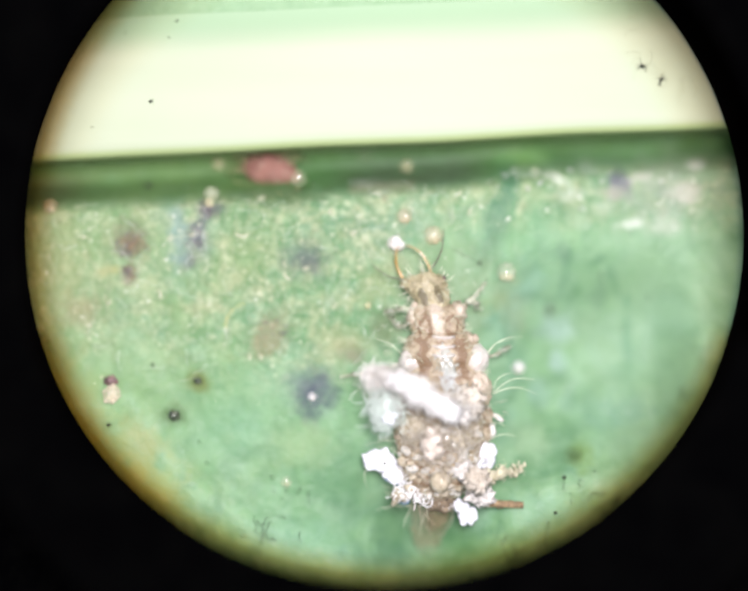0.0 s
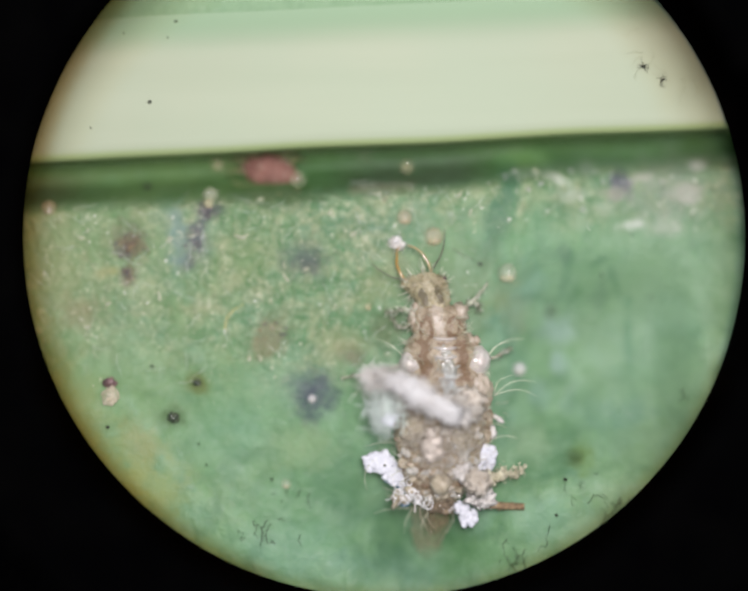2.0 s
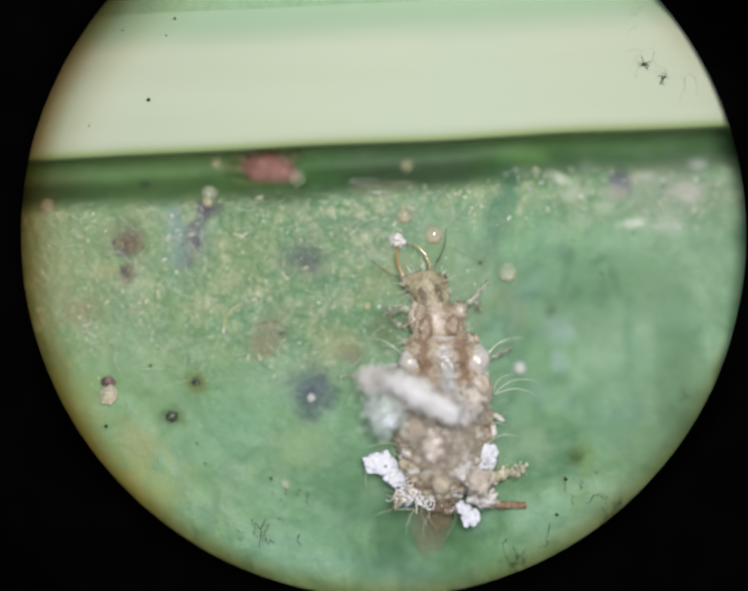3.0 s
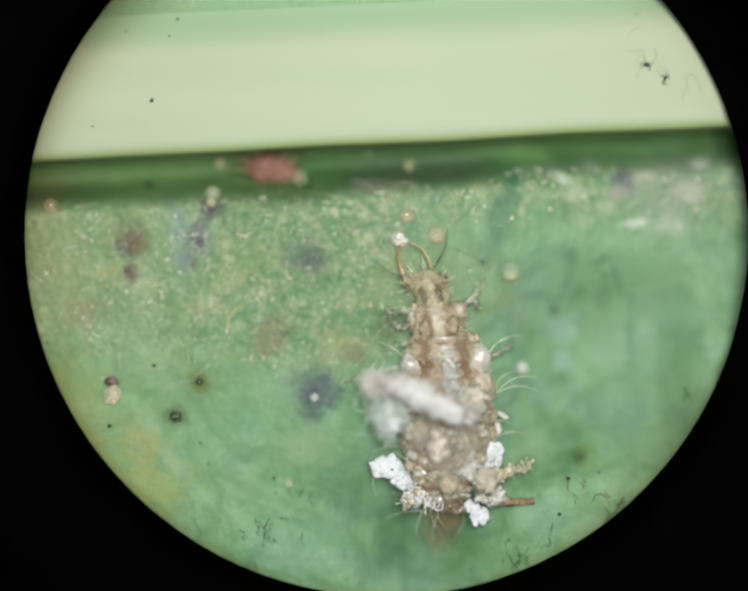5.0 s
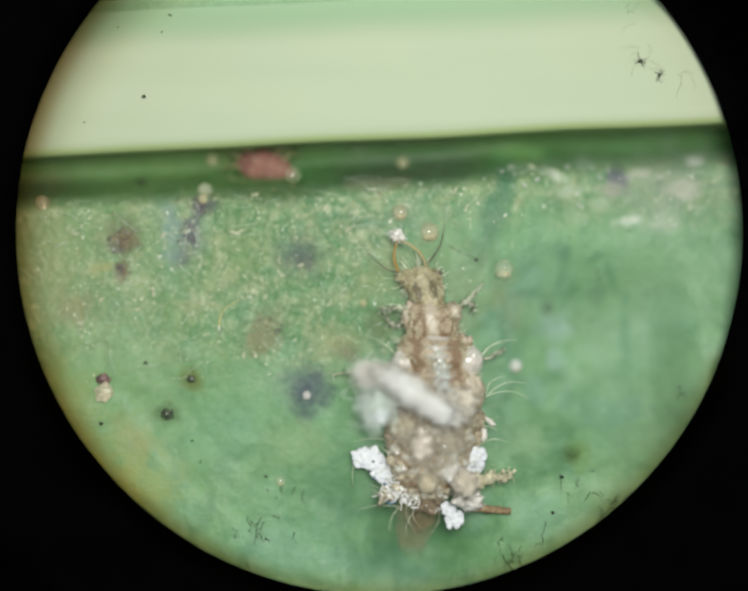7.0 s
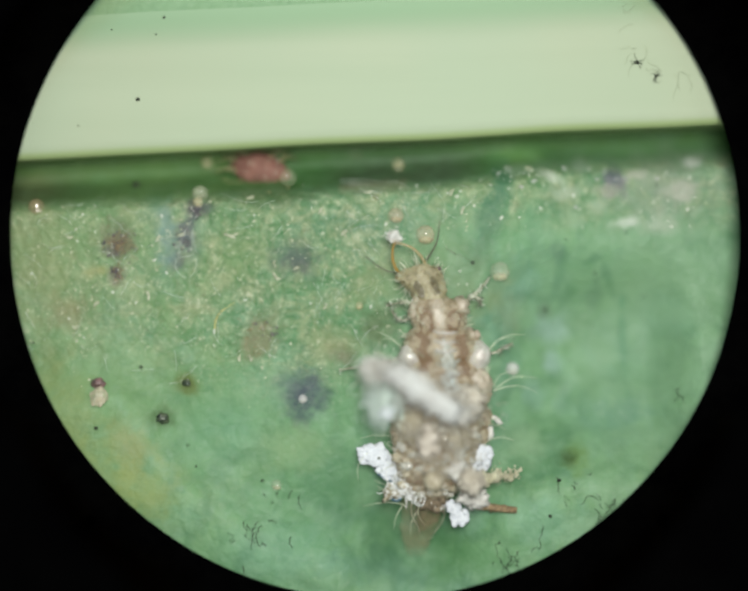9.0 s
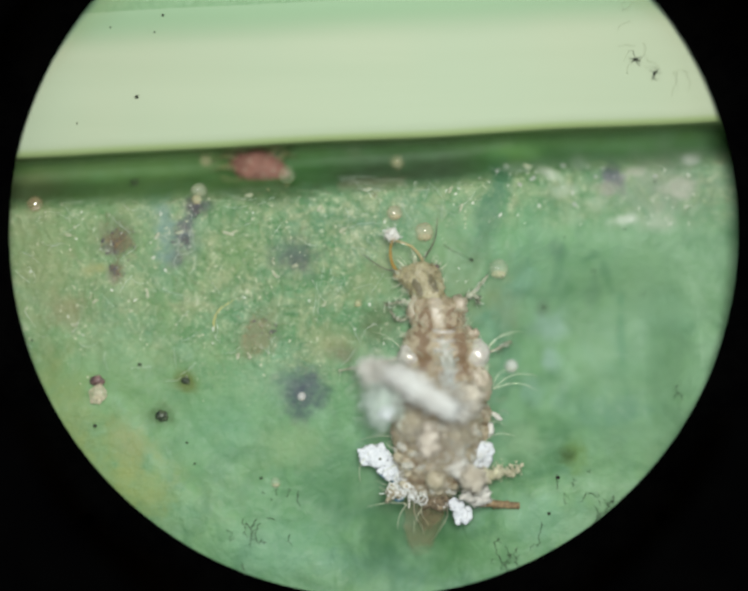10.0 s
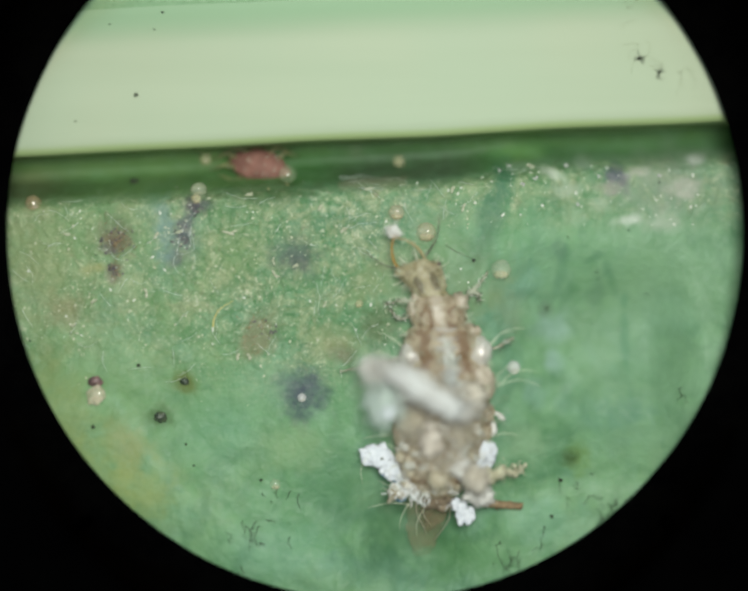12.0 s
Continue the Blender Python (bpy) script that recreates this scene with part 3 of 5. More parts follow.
def build_leaf():
    leaf = thing("leaf", (0, 0, -0.3), "green leaf surface with pale mite damage beside a cream midrib", "leaf")
    tagged(leaf, kind="structure")
    xs, ys = spread(-3.5, 3.5, 0.019, 16), spread(-2.9, 2.9, 0.019, 10)
    s = Shape()
    tint, harm = [], []
    stains = [(Vector((c[0], c[1])), c[2], c[3], math.cos(radians(c[4])), math.sin(radians(c[4])), c[5], c[6]) for c in STAINS_AND_SHADE]
    for y in ys:
        for x in xs:
            yy = y if abs(y) < 3 else math.copysign(3 + (abs(y) - 3) * (1 - 0.75 * (x / 20) ** 2), y)
            s.verts.append(Vector((x, yy, leaf_height(x, yy))))
            colour, alpha = Vector((0.1, 0.2, 0.1)), 0.0
            if abs(x) < 3.8 and abs(yy) < 3.2:
                wob = noise.fractal(Vector((x * 5, yy * 5, 1.0)), 0.7, 2.0, 4) + 0.4 * noise.noise(Vector((x * 17, yy * 17, 4.0)))
                for c, a, b, cs, sn, power, col in stains:
                    dx, dy = x - c.x, yy - c.y
                    if abs(dx) + abs(dy) > 2.4 * (a + b):
                        continue
                    u, w = (dx * cs + dy * sn) / a, (-dx * sn + dy * cs) / b
                    k = power * ease((1.6 - math.hypot(u, w) + 0.5 * wob) / 1.3)
                    if k > 0.001:
                        colour = colour.lerp(Vector(col), k / (k + alpha * (1 - k)))
                        alpha = alpha + k - alpha * k
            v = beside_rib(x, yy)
            # strip colour also darkens the groove, painting its shade
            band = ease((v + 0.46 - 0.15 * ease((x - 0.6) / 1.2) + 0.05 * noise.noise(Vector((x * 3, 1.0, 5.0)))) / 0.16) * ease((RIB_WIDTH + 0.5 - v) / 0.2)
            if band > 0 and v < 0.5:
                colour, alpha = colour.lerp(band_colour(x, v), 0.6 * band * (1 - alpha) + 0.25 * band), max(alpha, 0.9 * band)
            if v > 0.5:
                colour, alpha = Vector((0.22, 0.36, 0.20)), 1.0
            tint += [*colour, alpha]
            left = ease((0.85 - x + 0.35 * (yy - 0.2)) / 1.1) * ease((yy + 1.25 + 0.15 * x) / 1.0) * (1 - 0.9 * band)
            top = 0.85 * ease((yy - 0.45) / 0.4) * (1 - band)
            harm.append(max(left, top, 0.06) * (1 - 0.85 * alpha))
    w = len(xs)
    s.faces = [(j * w + i, j * w + i + 1, (j + 1) * w + i + 1, (j + 1) * w + i) for j in range(len(ys) - 1) for i in range(w - 1)]
    blade = part("blade", s, LEAF, leaf, "mottled green blade with cream stippling, dark stains and painted shade")
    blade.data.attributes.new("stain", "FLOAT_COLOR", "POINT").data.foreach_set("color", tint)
    blade.data.attributes.new("damage", "FLOAT", "POINT").data.foreach_set("value", harm)

    rib, edge = Shape(), []
    across = 40
    lengths = spread(-3.6, 3.6, 0.06, 16)
    for u in lengths:
        for k in range(across + 1):
            if k < len(LIP):
                v, z = LIP[k]
            else:
                v = LIP[-1][0] + (RIB_WIDTH - LIP[-1][0]) * (k - len(LIP) + 1) / (across - len(LIP) + 1)
                z = 0.165 + 0.03 * math.sin(math.pi * v / RIB_WIDTH) - 0.06 * ease((v / RIB_WIDTH - 0.7) / 0.3)
            f = v / RIB_WIDTH
            z += 0.003 * noise.noise(Vector((u * 0.4, v * 9, 0))) + 0.006 * noise.noise(Vector((u * 0.5, v * 2, 4)))
            wav = 0.012 * noise.noise(Vector((u * 0.9, f * 2, 9)))
            x = u * math.cos(radians(2.86)) - (v + wav) * math.sin(radians(2.86))
            y = RIB_EDGE + u * math.sin(radians(2.86)) + (v + wav) * math.cos(radians(2.86))
            rib.verts.append(Vector((x, y, z)))
            edge.append(ease((f - 0.62) / 0.38) - ease((0.085 - f) / 0.08))
    w = across + 1
    rib.faces = [(j * w + i, (j + 1) * w + i, (j + 1) * w + i + 1, j * w + i + 1) for j in range(len(lengths) - 1) for i in range(across)]
    bar = part("midrib", rib, MIDRIB, leaf, "smooth cream-white raised midrib")
    bar.data.attributes.new("edge", "FLOAT", "POINT").data.foreach_set("value", edge)
    return leaf


build_leaf()

# ---------------- eyepiece ----------------
EYE_Z, VIGNETTE_Z, RADIUS, VIGNETTE_RADIUS = 0.3, 1.7, 3.088, 2.82


def ring_shape(x, y, z, inner, outer, thick, sides=180, chamfer=0.03):
    s = Shape()
    profile = [(inner, z), (inner + chamfer, z + thick), (outer, z + thick), (outer, z)]
    for k in range(sides):
        a = 2 * math.pi * k / sides
        wob = 0.004 * noise.noise(Vector((math.cos(a) * 6, math.sin(a) * 6, inner)))
        for i, (r, h) in enumerate(profile):
            q = r + (wob if i < 2 else 0)
            s.verts.append(Vector((x + q * math.cos(a), y + q * math.sin(a), h)))
    n = len(profile)
    for k in range(sides):
        for i in range(n):
            a, b = k * n + i, ((k + 1) % sides) * n + i
            a2, b2 = k * n + (i + 1) % n, ((k + 1) % sides) * n + (i + 1) % n
            s.faces.append((a, b, b2, a2))
    return s


def arc_plate(x, y, z, inner, outer, middle, half, thick=0.02, steps=72):
    """A flat curved plate: the part of a ring within half degrees of the middle direction."""
    s = Shape()
    for k in range(steps + 1):
        a = radians(middle - half + 2 * half * k / steps)
        for r, h in ((inner, 0), (inner, thick), (outer, thick), (outer, 0)):
            s.verts.append(Vector((x + r * math.cos(a), y + r * math.sin(a), z + h)))
    s.faces = [(k * 4 + i, k * 4 + (i + 1) % 4, k * 4 + 4 + (i + 1) % 4, k * 4 + 4 + i) for k in range(steps) for i in range(4)]
    s.faces += [(0, 3, 2, 1), tuple(steps * 4 + i for i in range(4))]
    return s


def build_eyepiece():
    eye = thing("eyepiece", (0.081, 0.528, EYE_Z), "black microscope eyepiece with a round opening over the leaf", "eyepiece")
    cx, cy = ORIGIN[eye].x, ORIGIN[eye].y
    part("field_stop", ring_shape(cx, cy, EYE_Z, RADIUS, 4.95, 0.02), BLACK, eye, "matt black round field stop", smooth=False)
    # added plates imitate vignetting; the eyepiece has no such eye shade
    shades = []
    for i, middle in enumerate((0, 90, 180, 270)):
        z = VIGNETTE_Z + 0.03 * i
        shade = part("vignette_plate", arc_plate(cx * 0.88, cy * 0.88, z, VIGNETTE_RADIUS, 3.6, middle, 70), BLACK, eye, "curved black plate added to imitate vignetting", origin=(cx, cy, z), smooth=False)
        # added amber arc imitates the brown colour fringe at the rim
        part("fringe_arc", arc_plate(cx * 0.88, cy * 0.88, z + 0.005, VIGNETTE_RADIUS - 0.13, VIGNETTE_RADIUS - 0.002, middle, 70, 0.01), FRINGE_AMBER, shade, "thin amber arc added for the lens's colour fringe", smooth=False)
        shades.append(shade)
    # struts added only to carry the plates
    for deg in (45, 135, 225, 315):
        a = radians(deg)
        foot = Vector((cx + 3.42 * math.cos(a), cy + 3.42 * math.sin(a), EYE_Z + 0.02))
        part("strut", Shape().tube([foot, foot + Vector((0, 0, VIGNETTE_Z - EYE_Z - 0.02))], 0.05, 0.05, 10), BLACK, eye)
    return eye, shades


VIGNETTE_PLATES = build_eyepiece()[1]


# ---------------- dust ----------------
def surface(x, y):
    """Height of the leaf or of the midrib on it."""
    f = beside_rib(x, y) / RIB_WIDTH
    if 0 < f < 1:
        return 0.165 + 0.03 * math.sin(math.pi * f) - 0.06 * ease((f - 0.7) / 0.3)
    return leaf_height(x, y)


SPECKS = [
    (-1.938, 1.691, 4.5), (2.317, 1.996, 4.2), (2.481, 1.880, 3.8), (-1.727, 2.405, 3), (-1.793, 2.252, 2),
    (-1.946, -0.600, 4), (-2.304, -1.113, 4.5), (-2.879, -0.392, 2.5), (1.650, -1.571, 4), (-0.900, -1.587, 3.5), (-2.173, 2.297, 2),
    (2.017, 0.200, 3), (1.567, -1.871, 4), (-1.467, -1.454, 2.5), (-1.538, -1.275, 2.5), (2.546, 0.975, 2.5), (-2.452, 1.469, 2), (1.587, -0.121, 3.5),
    (1.75, 0.50, 1.8), (2.28, 0.56, 2.2), (2.47, 0.012, 2.2), (2.035, 0.145, 1.6), (2.02, -0.255, 1.8), (2.247, -0.31, 2.0), (1.82, -0.57, 2.0),
]
for i, (x, y, r) in enumerate(SPECKS):
    q = r / 240
    speck = part("dust_speck", Shape().blob((x, y, surface(x, y) + q * 0.6), (q, q * 0.8, q * 0.8), 2, 0.5, 1.6, i * 3.1), DUST)
    tagged(speck, "tiny black dust speck", "dust", "black dust specks")

# middle, heading, length, bow of each fibre
FIBRES = []
FIBRES += [(-0.76, -1.71, -96, 0.07, 0.01), (-0.66, -1.72, -117, 0.08, 0.01), (-0.57, -1.77, -83, 0.13, 0.02), (-0.81, -1.77, -113, 0.03, 0.00), (-0.88, -1.71, -66, 0.03, 0.00), (-0.95, -1.99, -98, 0.12, 0.02), (-0.92, -2.01, -105, 0.11, 0.01), (-1.03, -1.95, -52, 0.08, 0.02), (-1.00, -1.97, -61, 0.07, 0.00), (-0.98, -2.10, -96, 0.09, 0.00), (-0.96, -2.08, -103, 0.04, 0.00), (-0.92, -2.10, -66, 0.07, -0.00), (-0.88, -2.11, -59, 0.05, 0.00), (-0.81, -1.93, -22, 0.07, -0.01), (-1.17, -2.04, -83, 0.06, -0.03), (-1.14, -2.06, 27, 0.06, 0.03)]
FIBRES += [(-0.64, -2.10, -73, 0.09, 0.01), (-1.04, -2.33, -57, 0.08, -0.00), (-1.09, -2.36, -79, 0.03, 0.00)]
FIBRES += [(1.65, -1.56, -17, 0.05, 0.00), (1.64, -1.62, -90, 0.12, -0.00), (1.77, -1.63, -45, 0.04, 0.00), (1.79, -1.59, -11, 0.04, 0.00), (1.86, -1.74, -125, 0.10, 0.00), (1.94, -1.72, -27, 0.10, -0.01), (2.00, -1.79, -60, 0.06, 0.00), (1.99, -1.72, -51, 0.05, 0.00), (1.70, -1.77, -63, 0.05, 0.00), (1.92, -1.52, -4, 0.04, 0.00), (1.71, -1.72, -34, 0.06, 0.00)]
FIBRES += [(2.19, -1.74, -148, 0.12, -0.00), (2.10, -1.80, -138, 0.09, 0.03), (2.03, -1.86, -145, 0.10, 0.00), (1.96, -1.93, -122, 0.10, 0.00), (2.00, -1.90, -106, 0.06, 0.02), (1.49, -2.02, -99, 0.13, -0.00), (1.45, -2.11, -130, 0.08, -0.04), (1.42, -2.16, -124, 0.04, 0.01)]
FIBRES += [(1.13, -2.14, -103, 0.10, 0.03), (1.12, -2.22, -83, 0.06, -0.00), (1.15, -2.11, -60, 0.05, 0.00), (1.21, -2.18, -50, 0.06, 0.00), (1.29, -2.21, -114, 0.09, 0.02), (1.22, -2.25, -124, 0.10, -0.01), (1.22, -2.33, -41, 0.08, 0.02), (1.33, -2.33, 20, 0.09, -0.00), (1.16, -2.28, -67, 0.05, 0.00)]
FIBRES += [(2.73, -0.84, -68, 0.07, 0.03), (2.74, -0.90, -98, 0.06, -0.00), (2.70, -0.89, -123, 0.07, -0.00)]
for x, y, count, seed in ((2.08, -1.80, 8, 31), (2.0, -1.91, 6, 32), (1.25, -2.28, 12, 33), (-0.93, -2.03, 5, 34)):
    rng = random.Random(seed)
    FIBRES += [(x + rng.gauss(0, 0.06), y + rng.gauss(0, 0.05), rng.uniform(-150, -30), rng.uniform(0.025, 0.07), rng.gauss(0, 0.01)) for k in range(count)]
for i, (x, y, heading, length, bow) in enumerate(FIBRES):
    fine = 0.65 if length < 0.07 else 1.0
    rng = random.Random(50 + i)
    d = Vector((math.cos(radians(heading)), math.sin(radians(heading)), 0)) * length / 2
    pts = arc(Vector((x, y, 0)) - d, Vector((x, y, 0)) + d, bow, 7)
    pts = [Vector((p.x + rng.gauss(0, 0.006), p.y + rng.gauss(0, 0.006), 0)) for p in pts]
    pts = [Vector((p.x, p.y, surface(p.x, p.y) + 0.004 + 0.03 * math.sin(math.pi * j / 6))) for j, p in enumerate(pts)]
    fibre = part("dust_fibre", Shape().tube(pts, 0.0029 * fine, 0.0015 * fine, 6).blob(pts[1], 0.0050 * fine, 1, 0.5, 2.0, i), DUST)
    tagged(fibre, "short crooked black dust fibre", "fibre", "black dust fibres")
for i, (x, y) in enumerate(((2.308, 2.094), (2.370, 1.930), (2.576, 1.897), (2.226, 2.362), (2.699, 1.868))):
    rng = random.Random(90 + i)
    for k in range(3):
        p, a, pts = Vector((x + rng.gauss(0, 0.05), y + rng.gauss(0, 0.06), 0)), rng.uniform(0, 6.3), []
        for j in range(8):
            pts.append(Vector((p.x, p.y, surface(p.x, p.y) + 0.004)))
            a += rng.gauss(0, 0.6)
            p = p + Vector((math.cos(a), math.sin(a), 0)) * 0.022
        hairline = part("dust_fibre", Shape().tube(pts, 0.0019, 0.0012, 4), FAINT)
        tagged(hairline, "faint grey hair lying on the midrib", "fibre", "faint hairs on the midrib")


# crooked legs of fluff round the two large specks on the midrib
for i, (x, y) in enumerate(((2.317, 1.996), (2.481, 1.880))):
    rng = random.Random(130 + i)
    for k in range(7):
        a = k * 0.9 + rng.gauss(0, 0.25)
        p, pts = Vector((x, y, 0)), []
        for j in range(5):
            pts.append(Vector((p.x, p.y, surface(p.x, p.y) + 0.008)))
            a += rng.gauss(0, 0.55)
            p = p + Vector((math.cos(a), math.sin(a), 0)) * rng.uniform(0.008, 0.026)
        tagged(part("dust_fibre", Shape().tube(pts, 0.0040, 0.0016, 5), DUST), "short crooked black dust fibre", "fibre", "black dust fibres")


# ---------------- mite eggs ----------------
def build_egg(x, y, r, material, label, stretch=1.0, lift=0.0, rough=0.03):
    z = leaf_height(x, y) + r * 0.4 + lift
    egg = part("mite_egg", Shape().blob((x, y, z), (r, r * stretch, r * 0.95), 4, rough, 1.5, x * 9), material)
    tagged(egg, label, "egg", "mite eggs on the leaf")
    if material is EGG_HOLLOW:
        return egg
    # cream crescent imitates light focused on the egg's lower side
    light_crescent = Shape().blob((x + r * 0.05, y - r * 0.48, z - r * 0.15), (r * 0.70, r * 0.34, r * 0.4), 3, 0.2, 1.6, y * 5)
    part("light_crescent", light_crescent, EGG_CREAM if material is not EGG_RED else EGG_AMBER, egg)
    return egg


build_egg(0.263, 0.704, 0.0667, EGG_AMBER, "translucent amber mite egg on the leaf")
build_egg(0.517, 0.537, 0.0830, EGG_AMBER, "large translucent amber mite egg beside the larva's jaws")
build_egg(1.158, 0.217, 0.0870, EGG_CLEAR, "translucent pale yellow mite egg on smooth green leaf")
build_egg(-1.446, 0.904, 0.0708, EGG_CLEAR, "clear mite egg over a dark purple stain")
build_egg(-1.454, 0.825, 0.0417, EGG_CREAM, "small cream mite egg over a dark purple stain")
build_egg(-2.858, 0.787, 0.0708, EGG_RED, "reddish amber mite egg near the midrib")
build_egg(-0.096, 1.297, 0.0750, EGG_HOLLOW, "clear hollow mite egg on the dark strip by the midrib")
build_egg(0.292, 1.184, 0.0500, EGG_CREAM, "cream mite egg on the dark strip by the midrib")
build_egg(-0.665, 1.032, 0.0792, EGG_HOLLOW, "clear glassy mite egg touching the red mite", 1.0, 0.34)
build_egg(-0.548, -0.880, 0.0375, EGG_WHITE, "white mite egg on a dark slate stain")
build_egg(-2.279, -0.846, 0.0750, EGG_WARM, "cream-white mite egg under a dark shell cap", 1.1, 0.0, 0.3)
build_egg(1.282, -0.631, 0.0583, EGG_WHITE, "blurred white mite egg beside the larva")
build_egg(-0.058, -0.075, 0.0333, EGG_CREAM, "tiny cream mite egg near the larva")
build_egg(-0.776, -1.624, 0.0458, EGG_CLEAR, "pale cream mite egg low on the leaf")
build_egg(-1.425, 1.216, 0.0542, EGG_CREAM, "blurred cream mite egg beside the red mite")


# ---------------- frass, shell caps, flecks, hairs ----------------
def build_frass(x, y, r, name, label, category, material, seed):
    z = leaf_height(x, y)
    s = Shape().blob((x, y, z + r * 0.5), (r, r * 0.85, r * 0.7), 3, 0.35, 1.6, seed)
    s.blob((x + r * 0.5, y - r * 0.4, z + r * 0.4), r * 0.5, 2, 0.4, 1.7, seed + 2)
    return tagged(part(name, s, material), label, category)


build_frass(-1.552, -0.739, 0.0375, "frass_pellet", "small dark olive frass pellet on the leaf", "frass", FRASS, 1.0)
build_frass(-1.751, -1.037, 0.0542, "frass_pellet", "wet black frass pellet on the leaf", "frass", FRASS, 2.0)
build_frass(-2.299, -0.734, 0.0542, "shell_cap", "dark pinkish-brown shell cap on a white egg", "shell", SHELL_DARK, 3.0)
build_frass(-2.050, 1.004, 0.0333, "dark_crumb", "tiny dark crumb on the strip by the midrib", "crumb", DUST, 4.0)


def build_fleck(x, y, length, turn, seed, material=FLECK):
    z = leaf_height(x, y)
    s = Shape()
    rng = random.Random(seed)
    a = radians(turn)
    for k in range(3):
        f = (k / 2 - 0.5) * length * 0.7
        s.blob((x + f * math.cos(a) + rng.gauss(0, 0.004), y + f * math.sin(a) + rng.gauss(0, 0.006), z + 0.010),
               (length * rng.uniform(0.22, 0.34), rng.uniform(0.006, 0.012), 0.008), 3, 0.9, 2.2, seed * 3 + k, turn + rng.uniform(-25, 25))
    return tagged(part("pale_fleck", s, material), "tiny cream flake of dead skin on the leaf", "flake", "pale flakes on the leaf")


for i, (x, y, length, turn) in enumerate((
        (-1.154, 0.537, 0.10, -5), (-0.775, 0.175, 0.07, -35), (-1.800, 0.512, 0.05, 60), (-0.792, 0.292, 0.04, 80), (-1.883, 0.029, 0.06, 100),
        (-0.996, 0.862, 0.05, 20), (-2.558, 0.529, 0.05, 10), (-1.600, 0.546, 0.04, 15),
        (-0.392, 0.746, 0.05, 60), (0.838, 0.746, 0.05, 70), (0.742, 0.904, 0.05, 80), 
        (-2.508, -0.254, 0.04, 40), (-1.100, -0.525, 0.05, 80), (-0.996, -0.525, 0.04, 100), (-0.183, 0.558, 0.05, 30), (0.025, 0.912, 0.05, 0),
        (1.442, 1.113, 0.05, 0), (-2.329, -0.046, 0.05, 30), (-0.600, 0.246, 0.04, 0), (-0.350, -0.087, 0.05, 50))):
    build_fleck(x, y, length, turn, 20 + i)


for i, (x, y, length, turn) in enumerate((
        (1.746, 1.121, 0.025, 0), (1.462, 1.004, 0.03, 20), (1.158, 1.079, 0.02, 60), (1.254, 1.129, 0.03, 0),
        (1.350, 0.954, 0.02, -20), (2.025, 1.029, 0.02, 0), (1.837, 0.787, 0.025, 10), (2.546, 1.029, 0.03, 5))):
    build_fleck(x, y, length, turn, 60 + i, WAX_DULL)


def fleck_scatter():
    """Fine cream stippling, too many to count, where mites have fed."""
    rng = random.Random(7)
    s = Shape()
    while len(s.faces) < 9000:
        x, y = rng.uniform(-3.2, 1.3), rng.uniform(-1.0, 1.05)
        v = beside_rib(x, y)
        keep = ease((1.0 - x + 0.4 * y) / 1.4) * ease((y + 1.0) / 0.9)
        keep *= ease(0.3 + 2.6 * noise.noise(Vector((x * 3.0, y * 3.0, 5.0))))
        if v > -0.38 or rng.random() > keep:
            continue
        r = 0.0035 + 0.008 * rng.random() ** 2.5
        s.blob((x, y, leaf_height(x, y) + r * 0.1), (r * rng.uniform(0.8, 1.8), r, r * 0.6), 1, 0.3, 2.0, rng.uniform(0, 60), rng.uniform(0, 180))
    ob = part("stippling", s, FLECK)
    tagged(ob, "fine cream feeding specks scattered on the green leaf", "leaf specks", kind="stuff")


fleck_scatter()


def leaf_glints():
    """Tiny glossy white dots that stand in for specular glints, strewn where mites have fed."""
    rng = random.Random(17)
    s = Shape()
    for k in range(260):
        x, y = (rng.uniform(-3.0, 0.9), rng.uniform(-0.5, 1.0)) if k < 150 else (rng.uniform(0.6, 2.9), rng.uniform(0.6, 1.2))
        if beside_rib(x, y) > -0.3:
            continue
        r = 0.003 + 0.007 * rng.random() ** 3
        s.blob((x, y, leaf_height(x, y) + r * 0.6), (r * rng.uniform(0.7, 2.2), r, r * 0.8), 2, 0.6, 2.0, rng.uniform(0, 60), rng.uniform(0, 180))
    tagged(part("leaf_glints", s, GLINT_WHITE), "tiny white dots standing in for glints on the damaged leaf", "crumbs", kind="stuff")


leaf_glints()


def stain_grit():
    """Dark grit on the brown and purple stains, with a few white grains painted as glints."""
    rng = random.Random(27)
    dark, pale = Shape(), Shape()
    for x, y, w, h, count in ((-2.150, 0.475, 0.15, 0.14, 44), (-2.167, 0.204, 0.06, 0.08, 20), (-1.475, 0.746, 0.09, 0.07, 24), (-1.583, 0.496, 0.07, 0.12, 36), (-0.871, -0.296, 0.12, 0.1, 16)):
        for k in range(count):
            px, py = x + rng.gauss(0, 0.5) * w, y + rng.gauss(0, 0.5) * h
            r = rng.uniform(0.003, 0.005) if k % 6 == 0 else rng.uniform(0.004, 0.010)
            (pale if k % 6 == 0 else dark).blob((px, py, leaf_height(px, py) + r * 0.3), (r * rng.uniform(0.8, 2.0), r, r * 0.6), 2, 0.6, 2.0, rng.uniform(0, 60), rng.uniform(0, 180))
    tagged(part("stain_grit", dark, GRIT), "fine dark brown grit lying on the stained leaf", "grit", kind="stuff")
    tagged(part("grit_glints", pale, GLINT_WHITE), "few white grains standing in for glints on the stained leaf", "grit", kind="stuff")


